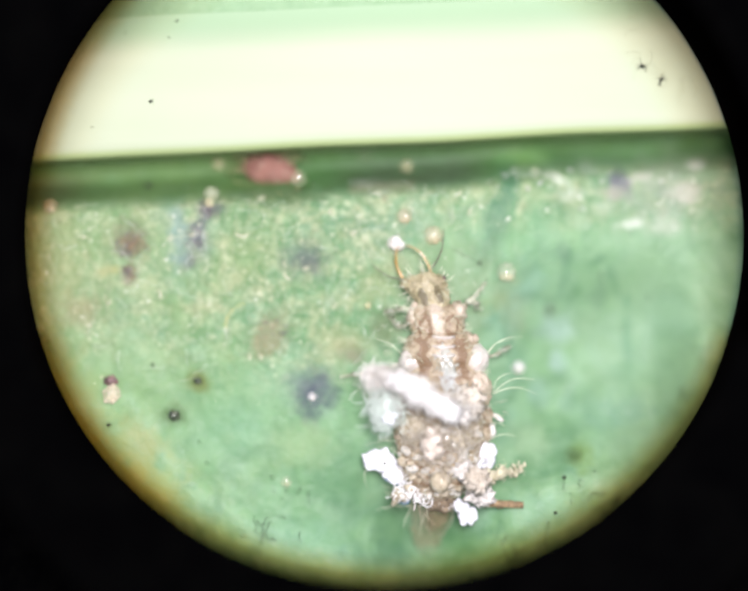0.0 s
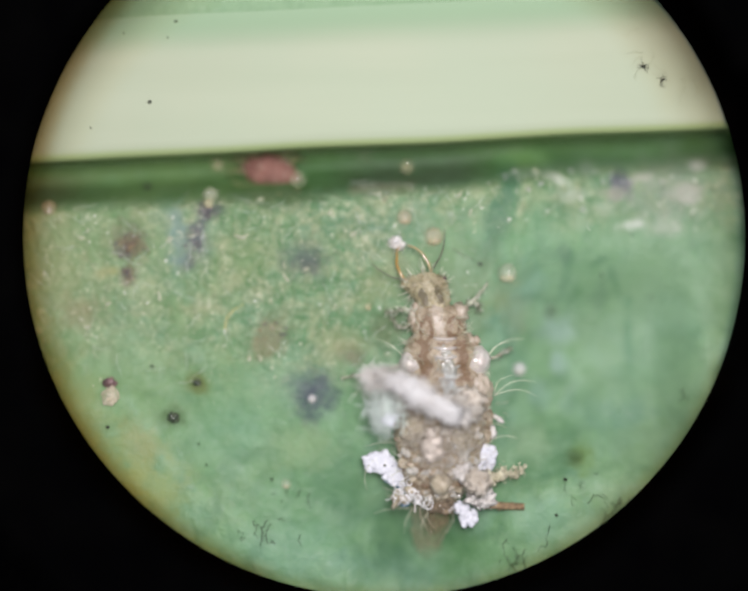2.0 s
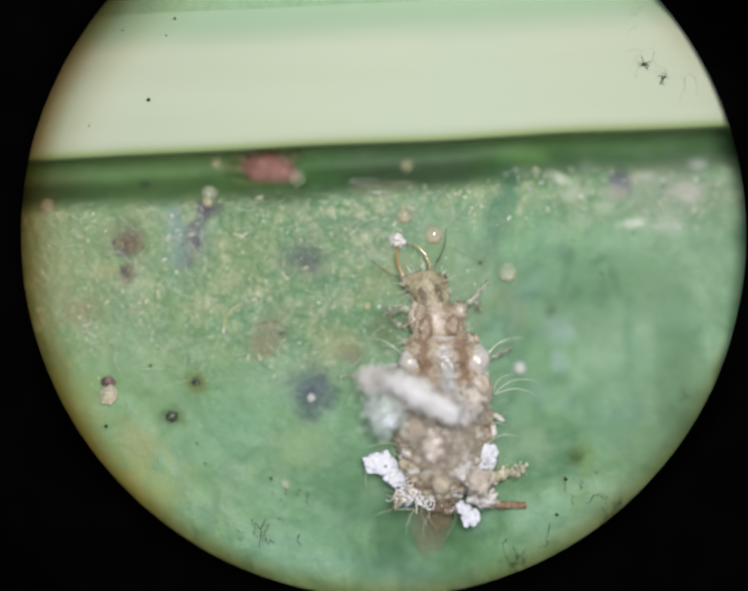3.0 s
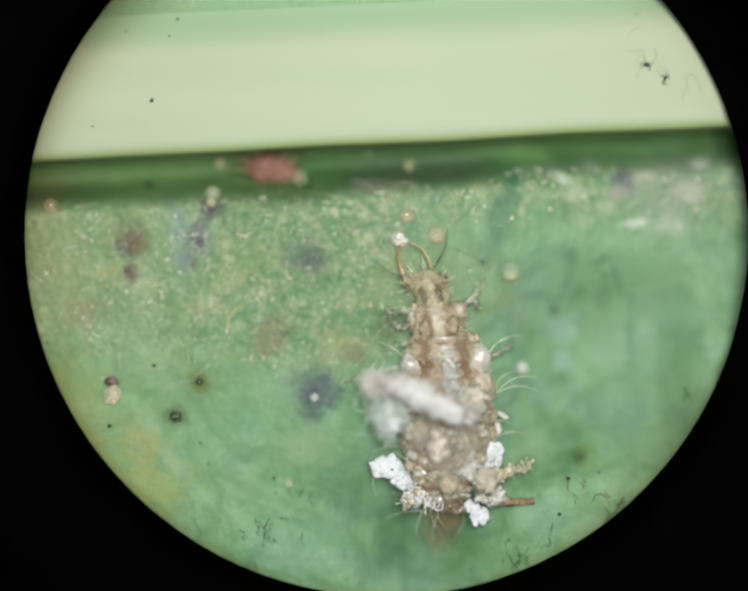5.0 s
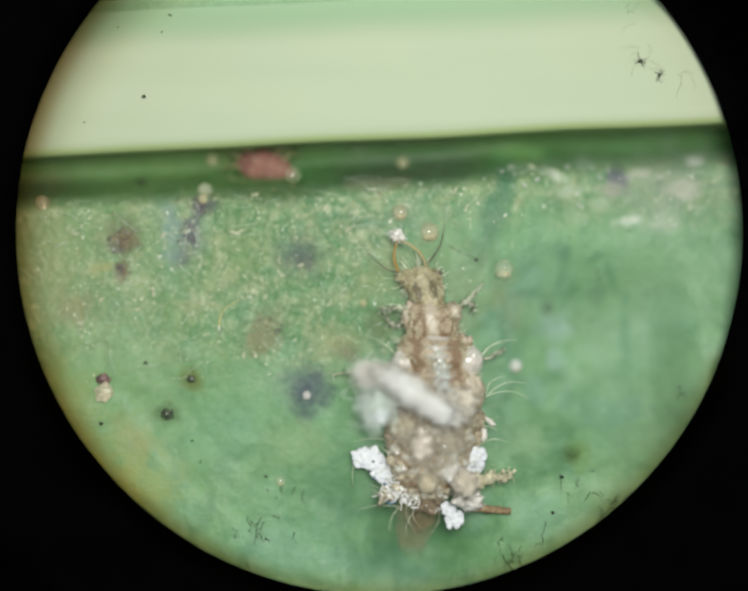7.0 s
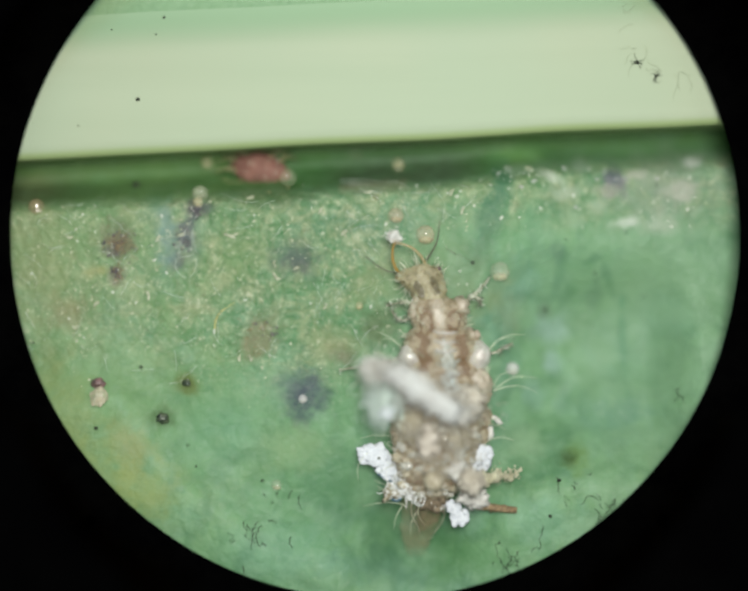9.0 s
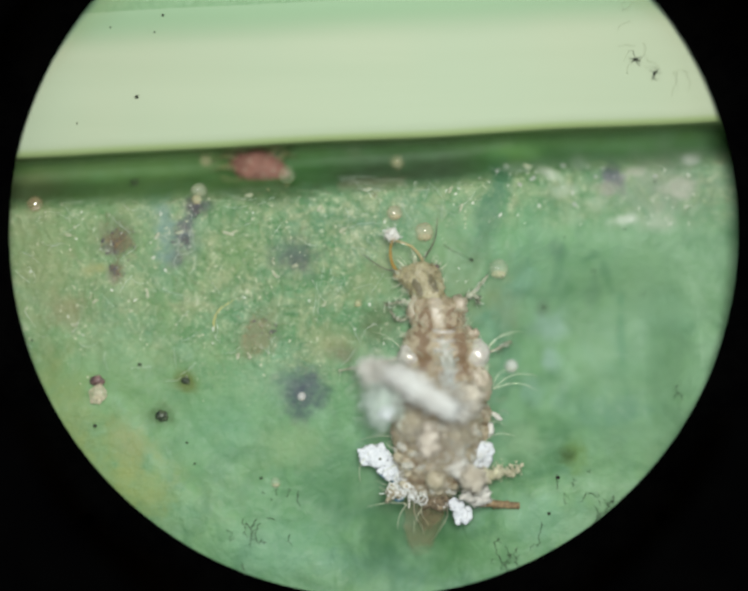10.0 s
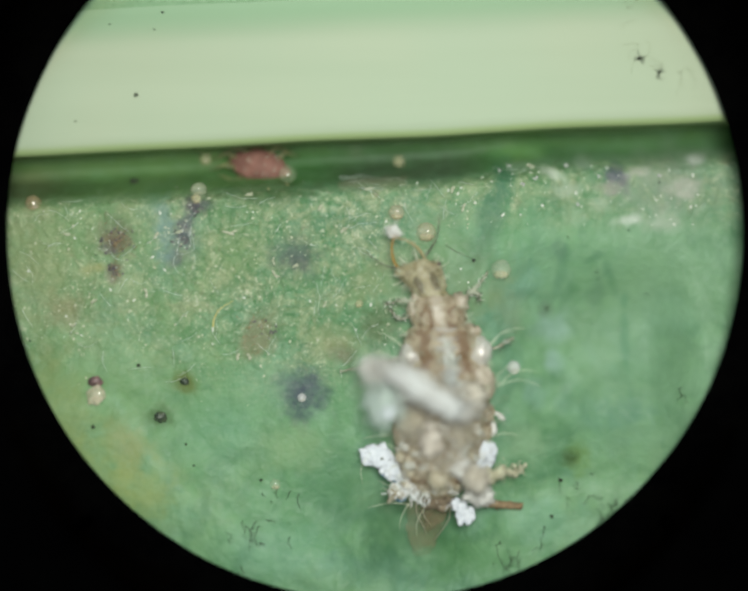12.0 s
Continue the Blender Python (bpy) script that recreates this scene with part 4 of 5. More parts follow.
stain_grit()


def hair(name, points, r, material, label, category):
    pts = [Vector((x, y, leaf_height(x, y) + h)) for x, y, h in points]
    fine = [Vector(blend_rows([tuple(p) for p in pts], i, j / 6)) for i in range(len(pts) - 1) for j in range(6)] + [pts[-1]]
    return tagged(part(name, Shape().tube(fine, r, r * 0.3, 6), material), label, category)


hair("golden_hair", [(-1.308, -0.308, 0.02), (-1.300, -0.212, 0.03), (-1.250, -0.121, 0.03), (-1.133, -0.046, 0.02)], 0.0062, STRAW, "short curved golden hair on the leaf", "hair")
for a, b in (((-0.204, 1.004), (0.192, 0.996)), ((-0.142, 0.979), (0.129, 0.946)), ((-1.621, 0.329), (-1.342, 0.871)), ((-1.892, 0.433), (-1.496, 0.537)), ((-0.058, 0.921), (0.171, 0.904)), ((-0.933, 0.829), (-1.267, 0.912)), ((1.108, 1.113), (1.308, 1.087)), ((1.317, 1.054), (1.525, 1.121)), ((-0.233, 1.029), (-0.100, 1.021)), ((0.400, 0.904), (0.629, 0.933)), ((0.796, 0.975), (0.942, 0.946))):
    side = 0.10 * math.sin(17 * a[0] + 5 * b[1])
    hair("silk_thread", [(*a, 0.008), (a[0] * 0.6 + b[0] * 0.4 - side * (b[1] - a[1]), a[1] * 0.6 + b[1] * 0.4 + side * (b[0] - a[0]), 0.035), (*b, 0.008)], 0.0018, SILK, "fine silk thread across the leaf", "thread")


def leaf_silk():
    """Faint silk strands spun over the damaged half of the leaf."""
    rng = random.Random(77)
    s = Shape()
    for k in range(75):
        x, y = (rng.uniform(-3.0, 0.2), rng.uniform(-0.7, 0.9)) if k < 60 else (rng.uniform(-0.2, 1.0), rng.uniform(0.6, 0.98))
        if beside_rib(x, y) > -0.3:
            continue
        p, a, w, pts = Vector((x, y, 0)), rng.uniform(0, 6.3), rng.gauss(0, 0.12), []
        for j in range(9):
            pts.append(Vector((p.x, p.y, leaf_height(p.x, p.y) + 0.006 + 0.012 * math.sin(math.pi * j / 8))))
            a += w + rng.gauss(0, 0.06)
            p = p + Vector((math.cos(a), math.sin(a), 0)) * rng.uniform(0.012, 0.034)
        s.tube(pts, 0.0016, 0.0010, 4)
    tagged(part("silk_web", s, SILK), "faint silk strands spun over the damaged leaf", "silk", kind="stuff")


leaf_silk()


def stain_fibres():
    """Short golden-brown shreds lying on the brown stains."""
    rng = random.Random(78)
    s = Shape()
    for x, y, w, h, count in ((-2.125, 0.475, 0.10, 0.09, 34), (-2.17, 0.215, 0.05, 0.07, 10), (-0.92, -0.33, 0.14, 0.12, 18)):
        for k in range(count):
            p, a, pts = Vector((x + rng.gauss(0, 0.6) * w, y + rng.gauss(0, 0.6) * h, 0)), rng.gauss(0.6, 0.5), []
            for j in range(4):
                pts.append(Vector((p.x, p.y, leaf_height(p.x, p.y) + 0.009)))
                a += rng.gauss(0, 0.3)
                p = p + Vector((math.cos(a), math.sin(a), 0)) * rng.uniform(0.008, 0.02)
            s.tube(pts, 0.0034, 0.0020, 4)
    tagged(part("brown_shreds", s, BARK), "golden-brown shreds lying on the stained leaf", "shreds", kind="stuff")


stain_fibres()
# highlight on the golden hair, added as a white blob
tagged(part("hair_glint", Shape().blob((-1.308, -0.295, leaf_height(-1.308, -0.295) + 0.03), (0.008, 0.022, 0.007), 2, 0.3, 2.0, 1.0), GLINT_WHITE), "white blob standing in for a glint at the golden hair's end", "droplet")
hair("dark_fibre", [(0.683, 0.429, 0.015), (0.754, 0.383, 0.03), (0.850, 0.338, 0.03), (0.921, 0.304, 0.01)], 0.003, FEELER, "thin dark fibre lying on the leaf", "fibre")
build_frass(0.925, 0.296, 0.0167, "dark_crumb", "tiny dark crumb at the end of a fibre", "crumb", FRASS, 6.0)


# ---------------- red mite ----------------
def build_mite():
    x, y = -0.933, 1.125
    z = leaf_height(x, y) + 0.09
    mite = thing("red_mite", (x, y, z - 0.1), "small red spider mite clinging beside the midrib", "mite")
    turn = -16
    part("body", Shape().blob((x, y, z), (0.25, 0.155, 0.10), 4, 0.16, 1.4, 3.0, turn), MITE_RED, mite, "glossy red rounded body")
    part("mouthparts", Shape().blob((x - 0.23, y + 0.06, z - 0.02), (0.06, 0.045, 0.04), 3, 0.2, 1.5, 8.0, turn), MITE_LEG, mite)
    for i, (dx, dy, kx, ky, ex, ey) in enumerate((
            (-0.17, 0.08, -0.30, 0.12, -0.43, 0.07), (-0.18, 0.0, -0.32, 0.02, -0.46, -0.01), (-0.12, -0.09, -0.25, -0.12, -0.38, -0.05), (-0.08, 0.11, -0.18, 0.17, -0.33, 0.15),
            (0.06, 0.11, 0.14, 0.17, 0.27, 0.15), (0.14, 0.06, 0.22, 0.13, 0.33, 0.11), (0.02, -0.12, 0.03, -0.18, 0.10, -0.21), (0.15, -0.09, 0.20, -0.14, 0.26, -0.17))):
        foot = Vector((x + ex, y + ey, 0))
        foot.z = leaf_height(foot.x, foot.y) + 0.012
        knee = Vector((x + kx, y + ky, z + 0.06))
        hip = Vector((x + dx, y + dy, z - 0.01))
        pts = [hip, hip.lerp(knee, 0.5) + Vector((0, 0, 0.02)), knee, knee.lerp(foot, 0.5) + Vector((0, 0, 0.015)), foot]
        part("leg", Shape().tube(pts, 0.022, 0.010, 7), MITE_LEG, mite)
    s = Shape()
    rng = random.Random(5)
    for k in range(14):
        a, b = Vector((x + rng.uniform(-0.16, 0.16), y + rng.uniform(-0.09, 0.09), z + 0.075)), rng.uniform(0, 6.3)
        s.tube([a, a + Vector((math.cos(b) * 0.04, math.sin(b) * 0.04, 0.045))], 0.004, 0.002, 4)
    part("bristles", s, BRISTLE, mite)
    return mite


build_mite()

# ---------------- larva ----------------
BODY_C, TAIL_C, HEAD_C = Vector((0.538, -0.450, 0.12)), Vector((0.707, -1.697, 0.12)), Vector((0.416, 0.058, 0.12))


def axis(y):
    """The body's middle line."""
    return float(np.interp(-y, (-0.2, 0.05, 0.35, 0.65, 1.2, 2.2), (0.42, 0.45, 0.51, 0.54, 0.53, 0.41)))


def pigment(p):
    """Brown stripes (towards 1) and pale bands (towards -1) along the back."""
    d = abs(p.x - axis(p.y) + 0.035 * noise.noise(p * 11))
    wave = 0.02 * noise.noise(Vector((p.y * 12, 2.0, 1.0)))
    if p.y > -0.09:
        return 0.85 * ease(1.5 - abs(d - 0.072 + wave) / 0.024) * ease((0.10 - p.y) / 0.06) - 0.5 * ease(1.4 - d / 0.035) - 0.25 * ease((d - 0.12) / 0.03)
    if p.y > -0.39:
        value = 0.3 * ease(1.6 - abs(d - 0.08 + wave) / 0.02) - 0.8 * ease(1.5 - d / 0.05)
        for cx, cy in ((0.381, -0.305), (0.612, -0.278)):
            e = math.hypot((p.x - cx) / 0.052, (p.y - cy) / 0.09) + 0.35 * noise.noise(p * 16)
            value += 0.85 * ease(1.4 - abs(e - 1.0) / 0.22) + 0.2 * ease(1.2 - e)
        return value - 0.35 * ease((d - 0.19) / 0.04)
    if p.y > -0.72:
        gap = 0.5 + 0.5 * math.cos((p.y + 0.425) * 2 * math.pi / 0.078)
        return (0.85 + 0.3 * noise.noise(p * 13)) * ease(1.6 - abs(d - 0.16 + 2 * wave) / 0.05) + 0.8 * gap * ease(1.5 - d / 0.04) - 0.55 * (1 - gap) * ease(1.5 - d / 0.08)
    fold = math.cos((p.y + 1.012) * 2 * math.pi / 0.155 + 2.2 * noise.noise(p * 4))
    if p.y > -1.75:
        return 0.75 * noise.noise(p * 6) + 0.45 * fold * ease(fold) + 0.35 * ease((p.y + 1.2) / 0.12) - 0.2 * ease(1.4 - abs(p.y + 1.3) / 0.1)
    return 0.45 * noise.noise(p * 5) + 0.2 + 0.15 * ease((-1.85 - p.y) / 0.15)


def paint(ob):
    """Lays the pigment on a body part."""
    home = ORIGIN[ob]
    values = [pigment(v.co / MM + home) for v in ob.data.vertices]
    ob.data.attributes.new("pigment", "FLOAT", "POINT").data.foreach_set("value", values)
    return ob


def fringe(parent, y0, y1, half, z, count, seed, length=0.06):
    """Short stiff hairs along both flanks and the back of a segment."""
    rng = random.Random(seed)
    s = Shape()
    for k in range(count):
        y = rng.uniform(y0, y1)
        a = rng.choice((rng.gauss(0.2, 0.3), math.pi - rng.gauss(0.2, 0.3), rng.uniform(0, math.pi)))
        base = Vector((axis(y) + half * math.cos(a), y, z + half * 0.75 * math.sin(a)))
        out = Vector((math.cos(a), rng.gauss(0.1, 0.5), max(0.05, math.sin(a)) * 0.6)).normalized() * length * rng.uniform(0.5, 1.4)
        s.tube([base - out * 0.3, base + out * 0.5, base + out + Vector((0, 0.01, -0.005))], 0.003, 0.0012, 4)
    tagged(part("short_bristles", s, BRISTLE, parent, "short pale bristles"), kind="stuff")


MOUTH = []  # jaws, antennae and prey, with the turn and the lift of each when the jaws close


def build_larva():
    larva = thing("lacewing_larva", BODY_C, "brown and cream lacewing larva carrying white wax debris", "insect larva")

    # head and jaws
    head = part("head", Shape().loft([
        (0.403, 0.189, 0.0917, 0.17, 0.03), (0.403, 0.164, 0.1667, 0.17, 0.06), (0.407, 0.127, 0.1917, 0.175, 0.08), (0.419, 0.070, 0.1875, 0.18, 0.095),
        (0.439, -0.004, 0.1625, 0.18, 0.10), (0.460, -0.078, 0.1375, 0.18, 0.10), (0.472, -0.127, 0.1280, 0.18, 0.09), (0.478, -0.168, 0.1150, 0.175, 0.08)],
        0.09, 10, 1.0), SKIN_HEAD, larva, "olive-brown flattened head", origin=HEAD_C)
    left_jaw = [(0.243, 0.160, 0.16), (0.214, 0.234, 0.16), (0.202, 0.313, 0.15), (0.214, 0.392, 0.13), (0.244, 0.458, 0.11)]
    right_jaw = [(0.481, 0.193, 0.17), (0.468, 0.275, 0.18), (0.431, 0.361, 0.18), (0.378, 0.419, 0.17), (0.313, 0.457, 0.14)]
    for pts, stuff, look_of, swing in ((left_jaw, AMBER, "slender curved amber jaw", -8), (right_jaw, PALE_JAW, "slender curved pale golden jaw", 7)):
        fine = [Vector(blend_rows(pts, i, j / 4)) for i in range(4) for j in range(4)] + [Vector(pts[-1])]
        MOUTH.append((part("jaw", Shape().tube(fine, 0.017, 0.008, 10), stuff, head, look_of, origin=Vector(pts[0])), swing, 25))
    inner = [(0.411, 0.185, 0.16), (0.419, 0.251, 0.16), (0.411, 0.325, 0.15)]
    part("palp", Shape().tube(inner, 0.008, 0.004, 7), BRISTLE, head)
    part("palp", Shape().tube([(0.320, 0.173, 0.16), (0.300, 0.218, 0.17), (0.271, 0.259, 0.17)], 0.009, 0.004, 7), BRISTLE, head)
    for pts in ([(0.238, 0.168, 0.19), (0.156, 0.193, 0.21), (0.066, 0.259, 0.22), (-0.016, 0.345, 0.22)],
                [(0.497, 0.218, 0.19), (0.579, 0.312, 0.22), (0.624, 0.406, 0.24), (0.653, 0.538, 0.25)]):
        fine = [Vector(blend_rows(pts, i, j / 4)) for i in range(3) for j in range(4)] + [Vector(pts[-1])]
        MOUTH.append((part("antenna", Shape().tube(fine, 0.009, 0.004, 6), FEELER, head, "thin dark antenna", origin=Vector(pts[0])), -6, 0))
    rng = random.Random(3)
    s = Shape()
    for k in range(90):
        a = rng.uniform(0, 2 * math.pi)
        base = Vector((0.418, 0.078, 0.19)) + Vector((math.cos(a) * 0.185, math.sin(a) * 0.12, rng.uniform(-0.03, 0.06)))
        out = Vector((math.cos(a) * 0.6, math.sin(a) * 0.9, rng.uniform(0, 0.9))).normalized() * rng.uniform(0.02, 0.095)
        s.tube([base - out * 0.3, base + out * 0.6, base + out * 1.1 + Vector((rng.gauss(0, 0.015), 0.01, 0))], 0.0032, 0.0012, 4)
    tagged(part("short_bristles", s, BRISTLE, head, "short pale bristles"), kind="stuff")
    for x, y in ((0.250, 0.111), (0.586, 0.119)):
        part("eye", Shape().blob((x, y, 0.2), 0.02, 2, 0.1), SHELL_DARK, head)
    prey = Shape().clump((0.231, 0.490, 0.11), (0.065, 0.065, 0.05), 60, 41, (0.12, 0.28), 0.8)
    prey.fluff((0.231, 0.490, 0.11), (0.07, 0.07, 0.05), 90, 0.045, 0.0028, 42)
    MOUTH.append((part("prey", prey, FIBRE, head, "tiny white fluffy prey held in the jaws", origin=Vector(left_jaw[0])), -8, 25))
    paint(head)

    # thorax
    pro = part("prothorax", Shape().loft([
        (0.468, -0.094, 0.1417, 0.17, 0.085), (0.483, -0.135, 0.2083, 0.18, 0.12), (0.488, -0.201, 0.2333, 0.19, 0.14),
        (0.496, -0.275, 0.2417, 0.19, 0.15), (0.500, -0.340, 0.2292, 0.19, 0.15), (0.504, -0.381, 0.2083, 0.19, 0.13)],
        0.05, 8, 4.0), SKIN, larva, "mottled brown and cream front thorax")
    for x, y, r in ((0.299, -0.217, 0.075), (0.671, -0.168, 0.085), (0.358, -0.289, 0.055), (0.627, -0.281, 0.055), (0.303, -0.127, 0.045)):
        part("tubercle", Shape().blob((x, y, 0.20), (r, r * 1.1, r * 0.9), 3, 0.45, 2.0, x * 7), SKIN_PALE, pro)

    meso = part("mesothorax", Shape().loft([
        (0.508, -0.332, 0.2000, 0.19, 0.12), (0.516, -0.381, 0.2750, 0.20, 0.16), (0.524, -0.475, 0.3250, 0.205, 0.18),
        (0.529, -0.570, 0.3250, 0.21, 0.185), (0.533, -0.639, 0.2750, 0.21, 0.17)], 0.05, 8, 9.0), SKIN, larva, "mottled brown middle thorax")
    for x, y, r in ((0.270, -0.597, 0.105), (0.826, -0.575, 0.110)):
        part("tubercle", Shape().blob((x, y, 0.24), (r * 1.06, r * 1.2, r * 0.95), 4, 0.14, 1.6, x * 5 + 2), PEARL, meso, "pearly white swollen side tubercle")
        part("tubercle", Shape().blob((x * 0.92 + 0.043, y - 0.01, 0.23), (r * 0.7, r * 0.8, r * 0.6), 3, 0.5, 2.0, x * 3), SKIN_PALE, meso)
    for x, y, r in ((0.335, -0.437, 0.06), (0.751, -0.420, 0.065), (0.820, -0.396, 0.03), (0.341, -0.613, 0.05), (0.739, -0.622, 0.05)):
        part("tubercle", Shape().blob((x, y, 0.24), (r, r * 1.2, r * 0.85), 3, 0.4, 2.0, x * 5 + 2), SKIN_PALE, meso)
    for y, h in ((-0.385, 0.372), (-0.465, 0.394), (-0.54, 0.405)):
        part("pale_band", Shape().tube([(0.445, y + 0.008, h - 0.03), (0.49, y, h - 0.004), (0.54, y - 0.004, h + 0.004), (0.59, y, h - 0.004), (0.635, y + 0.008, h - 0.03)], 0.014, 0.014, 8), PEARL, meso)
    part("pale_saddle", Shape().blob((0.544, -0.616, 0.352), (0.10, 0.16, 0.05), 4, 0.6, 2.2, 2.0).blob((0.552, -0.536, 0.372), (0.07, 0.05, 0.03), 3, 0.5, 2.2, 5.0), SADDLE, meso, "smooth bluish grey patch")

    meta = part("metathorax", Shape().loft([
        (0.533, -0.610, 0.2750, 0.21, 0.15), (0.541, -0.701, 0.3500, 0.215, 0.19), (0.545, -0.803, 0.3833, 0.22, 0.20), (0.541, -0.914, 0.3667, 0.22, 0.18)],
        0.06, 7, 14.0), SKIN, larva, "mottled brown hind thorax")
    for x, y, r in ((0.819, -0.798, 0.12), (0.873, -0.893, 0.07), (0.269, -0.786, 0.10)):
        part("tubercle", Shape().blob((x, y, 0.27), (r * 1.1, r * 1.1, r * 0.9), 4, 0.25, 1.6, x * 4), SKIN_PALE, meta)

    for seg in (pro, meso, meta):
        paint(seg)
    fringe(pro, -0.36, -0.13, 0.225, 0.19, 60, 201)
    fringe(meso, -0.64, -0.40, 0.31, 0.2, 70, 202)
    fringe(meta, -0.92, -0.66, 0.36, 0.21, 70, 203)

    # legs: hip, knee, foot
    for pts in ([(0.683, -0.128, 0.15), (0.754, -0.086, 0.20), (0.839, -0.012, 0.17), (0.919, 0.087, 0.06)],
                [(0.745, -0.066, 0.1), (0.831, -0.087, 0.1), (0.861, -0.137, 0.05)],
                [(0.304, -0.169, 0.15), (0.209, -0.135, 0.2), (0.128, -0.148, 0.16), (0.054, -0.169, 0.05)],
                [(0.293, -0.252, 0.12), (0.198, -0.293, 0.12), (0.128, -0.269, 0.08), (0.091, -0.219, 0.03)],
                [(0.889, -0.568, 0.15), (0.979, -0.547, 0.16), (1.060, -0.509, 0.12), (1.129, -0.473, 0.06)],
                [(0.210, -0.601, 0.14), (0.128, -0.630, 0.16), (-0.100, -0.690, 0.15), (-0.340, -0.735, 0.09)]):
        fine = [Vector(blend_rows(pts, i, j / 4)) for i in range(len(pts) - 1) for j in range(4)] + [Vector(pts[-1])]
        leg = Shape().tube(fine, 0.014, 0.007, 8).blob(fine[len(fine) // 2], (0.018, 0.016, 0.014), 2, 0.4, 2.0, 3.0)
        leg.blob(fine[-1], 0.011, 2, 0.4, 2.0, 3.0)
        leg = part("leg", leg, LEG, larva, "slender grey-brown bristly leg")
        pale, dark = Shape(), Shape()
        for k in range(33):
            p = fine[rng.randrange(2, len(fine))]
            q = p + Vector((rng.gauss(0, 0.02), rng.gauss(0, 0.02), rng.uniform(0, 0.02)))
            a = rng.uniform(0, 6.3)
            out = Vector((math.cos(a), math.sin(a), 0.3)) * rng.uniform(0.018, 0.055)
            if k % 3:
                dark.tube([p, p + out * 0.6, p + out + Vector((0.004, -0.006, 0))], 0.0032, 0.0014, 4)
                if k % 3 == 1:
                    dark.blob(q, rng.uniform(0.004, 0.009), 1, 0.5, 2.0, k)
            else:
                pale.tube([p, p + out * 0.6, p + out + Vector((0.006, 0.004, 0))], 0.0034, 0.0015, 4)
                pale.blob(q, rng.uniform(0.003, 0.005), 1, 0.4, 2.0, k)
        tagged(part("dark_bristles", dark, FEELER, leg, "short dark bristles and grit"), kind="stuff")
        tagged(part("pale_bristles", pale, GLINT_WHITE, leg, "short glinting bristles"), kind="stuff")
    fans = [
        ((0.902, -0.563, 0.24), [((1.233, -0.385, 0.2), -0.07), ((1.131, -0.406, 0.22), -0.05)]),
        ((0.971, -0.873, 0.25), [((1.131, -0.692, 0.27), -0.06), ((1.336, -0.754, 0.25), -0.07), ((1.352, -0.881, 0.2), -0.06)]),
        ((0.188, -0.543, 0.22), [((-0.049, -0.397, 0.2), 0.03), ((0.025, -0.455, 0.2), 0.03)]),
        ((-0.037, -0.796, 0.25), [((-0.270, -0.914, 0.2), 0.04)]),
        ((0.740, -0.086, 0.22), [((0.926, 0.102, 0.22), 0.0), ((0.824, -0.037, 0.26), 0.02)]),
        ((0.270, -0.147, 0.2), [((0.045, -0.135, 0.2), 0.03), ((0.115, -0.188, 0.2), 0.02)]),
    ]
    for base, tips in fans:
        for tip, bow in tips:
            part("bristle", Shape().tube(arc(base, tip, bow, 8, sag=0.04), 0.0042, 0.0016, 5), BRISTLE, larva, "long curved translucent bristle")

    # abdomen
    tail = part("abdomen", Shape().loft([
        (0.537, -0.873, 0.3417, 0.21, 0.16), (0.533, -0.946, 0.4000, 0.21, 0.260), (0.529, -1.012, 0.3917, 0.20, 0.247), (0.524, -1.078, 0.4125, 0.20, 0.273),
        (0.520, -1.160, 0.3875, 0.19, 0.260), (0.520, -1.233, 0.4042, 0.19, 0.273), (0.516, -1.336, 0.3750, 0.18, 0.247), (0.508, -1.438, 0.3583, 0.18, 0.260),
        (0.498, -1.568, 0.3083, 0.16, 0.234), (0.486, -1.671, 0.2750, 0.14, 0.208), (0.471, -1.781, 0.2083, 0.10, 0.120), (0.459, -1.830, 0.1250, 0.08, 0.070)],
        0.07, 6, 20.0), SKIN, larva, "plump mottled brown abdomen tapering to the tail", origin=TAIL_C)
    tip = part("tail_tip", Shape().loft([(0.475, -1.760, 0.1917, 0.09, 0.10), (0.445, -1.900, 0.1850, 0.03, 0.09), (0.425, -2.044, 0.1650, -0.06, 0.07),
        (0.412, -2.200, 0.1300, -0.14, 0.05), (0.405, -2.360, 0.0700, -0.20, 0.03)], 0.08, 8, 21.0), TAIL_SKIN, tail, "translucent olive-brown tail tip")
    part("tail_core", Shape().loft([(0.482, -1.800, 0.10, 0.09, 0.06), (0.470, -1.900, 0.075, 0.03, 0.05), (0.452, -2.010, 0.055, -0.06, 0.04), (0.440, -2.110, 0.02, -0.12, 0.02)],
        0.25, 9, 31.0), PLATE_BROWN, tip, "brown gut showing through the tail")
    for pts in ([(0.33, -1.84, 0.14), (0.345, -1.96, 0.09), (0.40, -2.06, 0.02), (0.43, -2.14, -0.03)], [(0.62, -1.86, 0.12), (0.62, -1.98, 0.06), (0.56, -2.10, 0.0), (0.50, -2.20, -0.08)], [(0.40, -1.85, 0.15), (0.40, -1.95, 0.12), (0.46, -2.04, 0.06)]):
        part("pale_fold", Shape().tube([Vector(blend_rows(pts, i, j / 5)) for i in range(len(pts) - 1) for j in range(5)] + [Vector(pts[-1])], 0.0055, 0.003, 6), LEG, tip, "pale curved fold of skin")
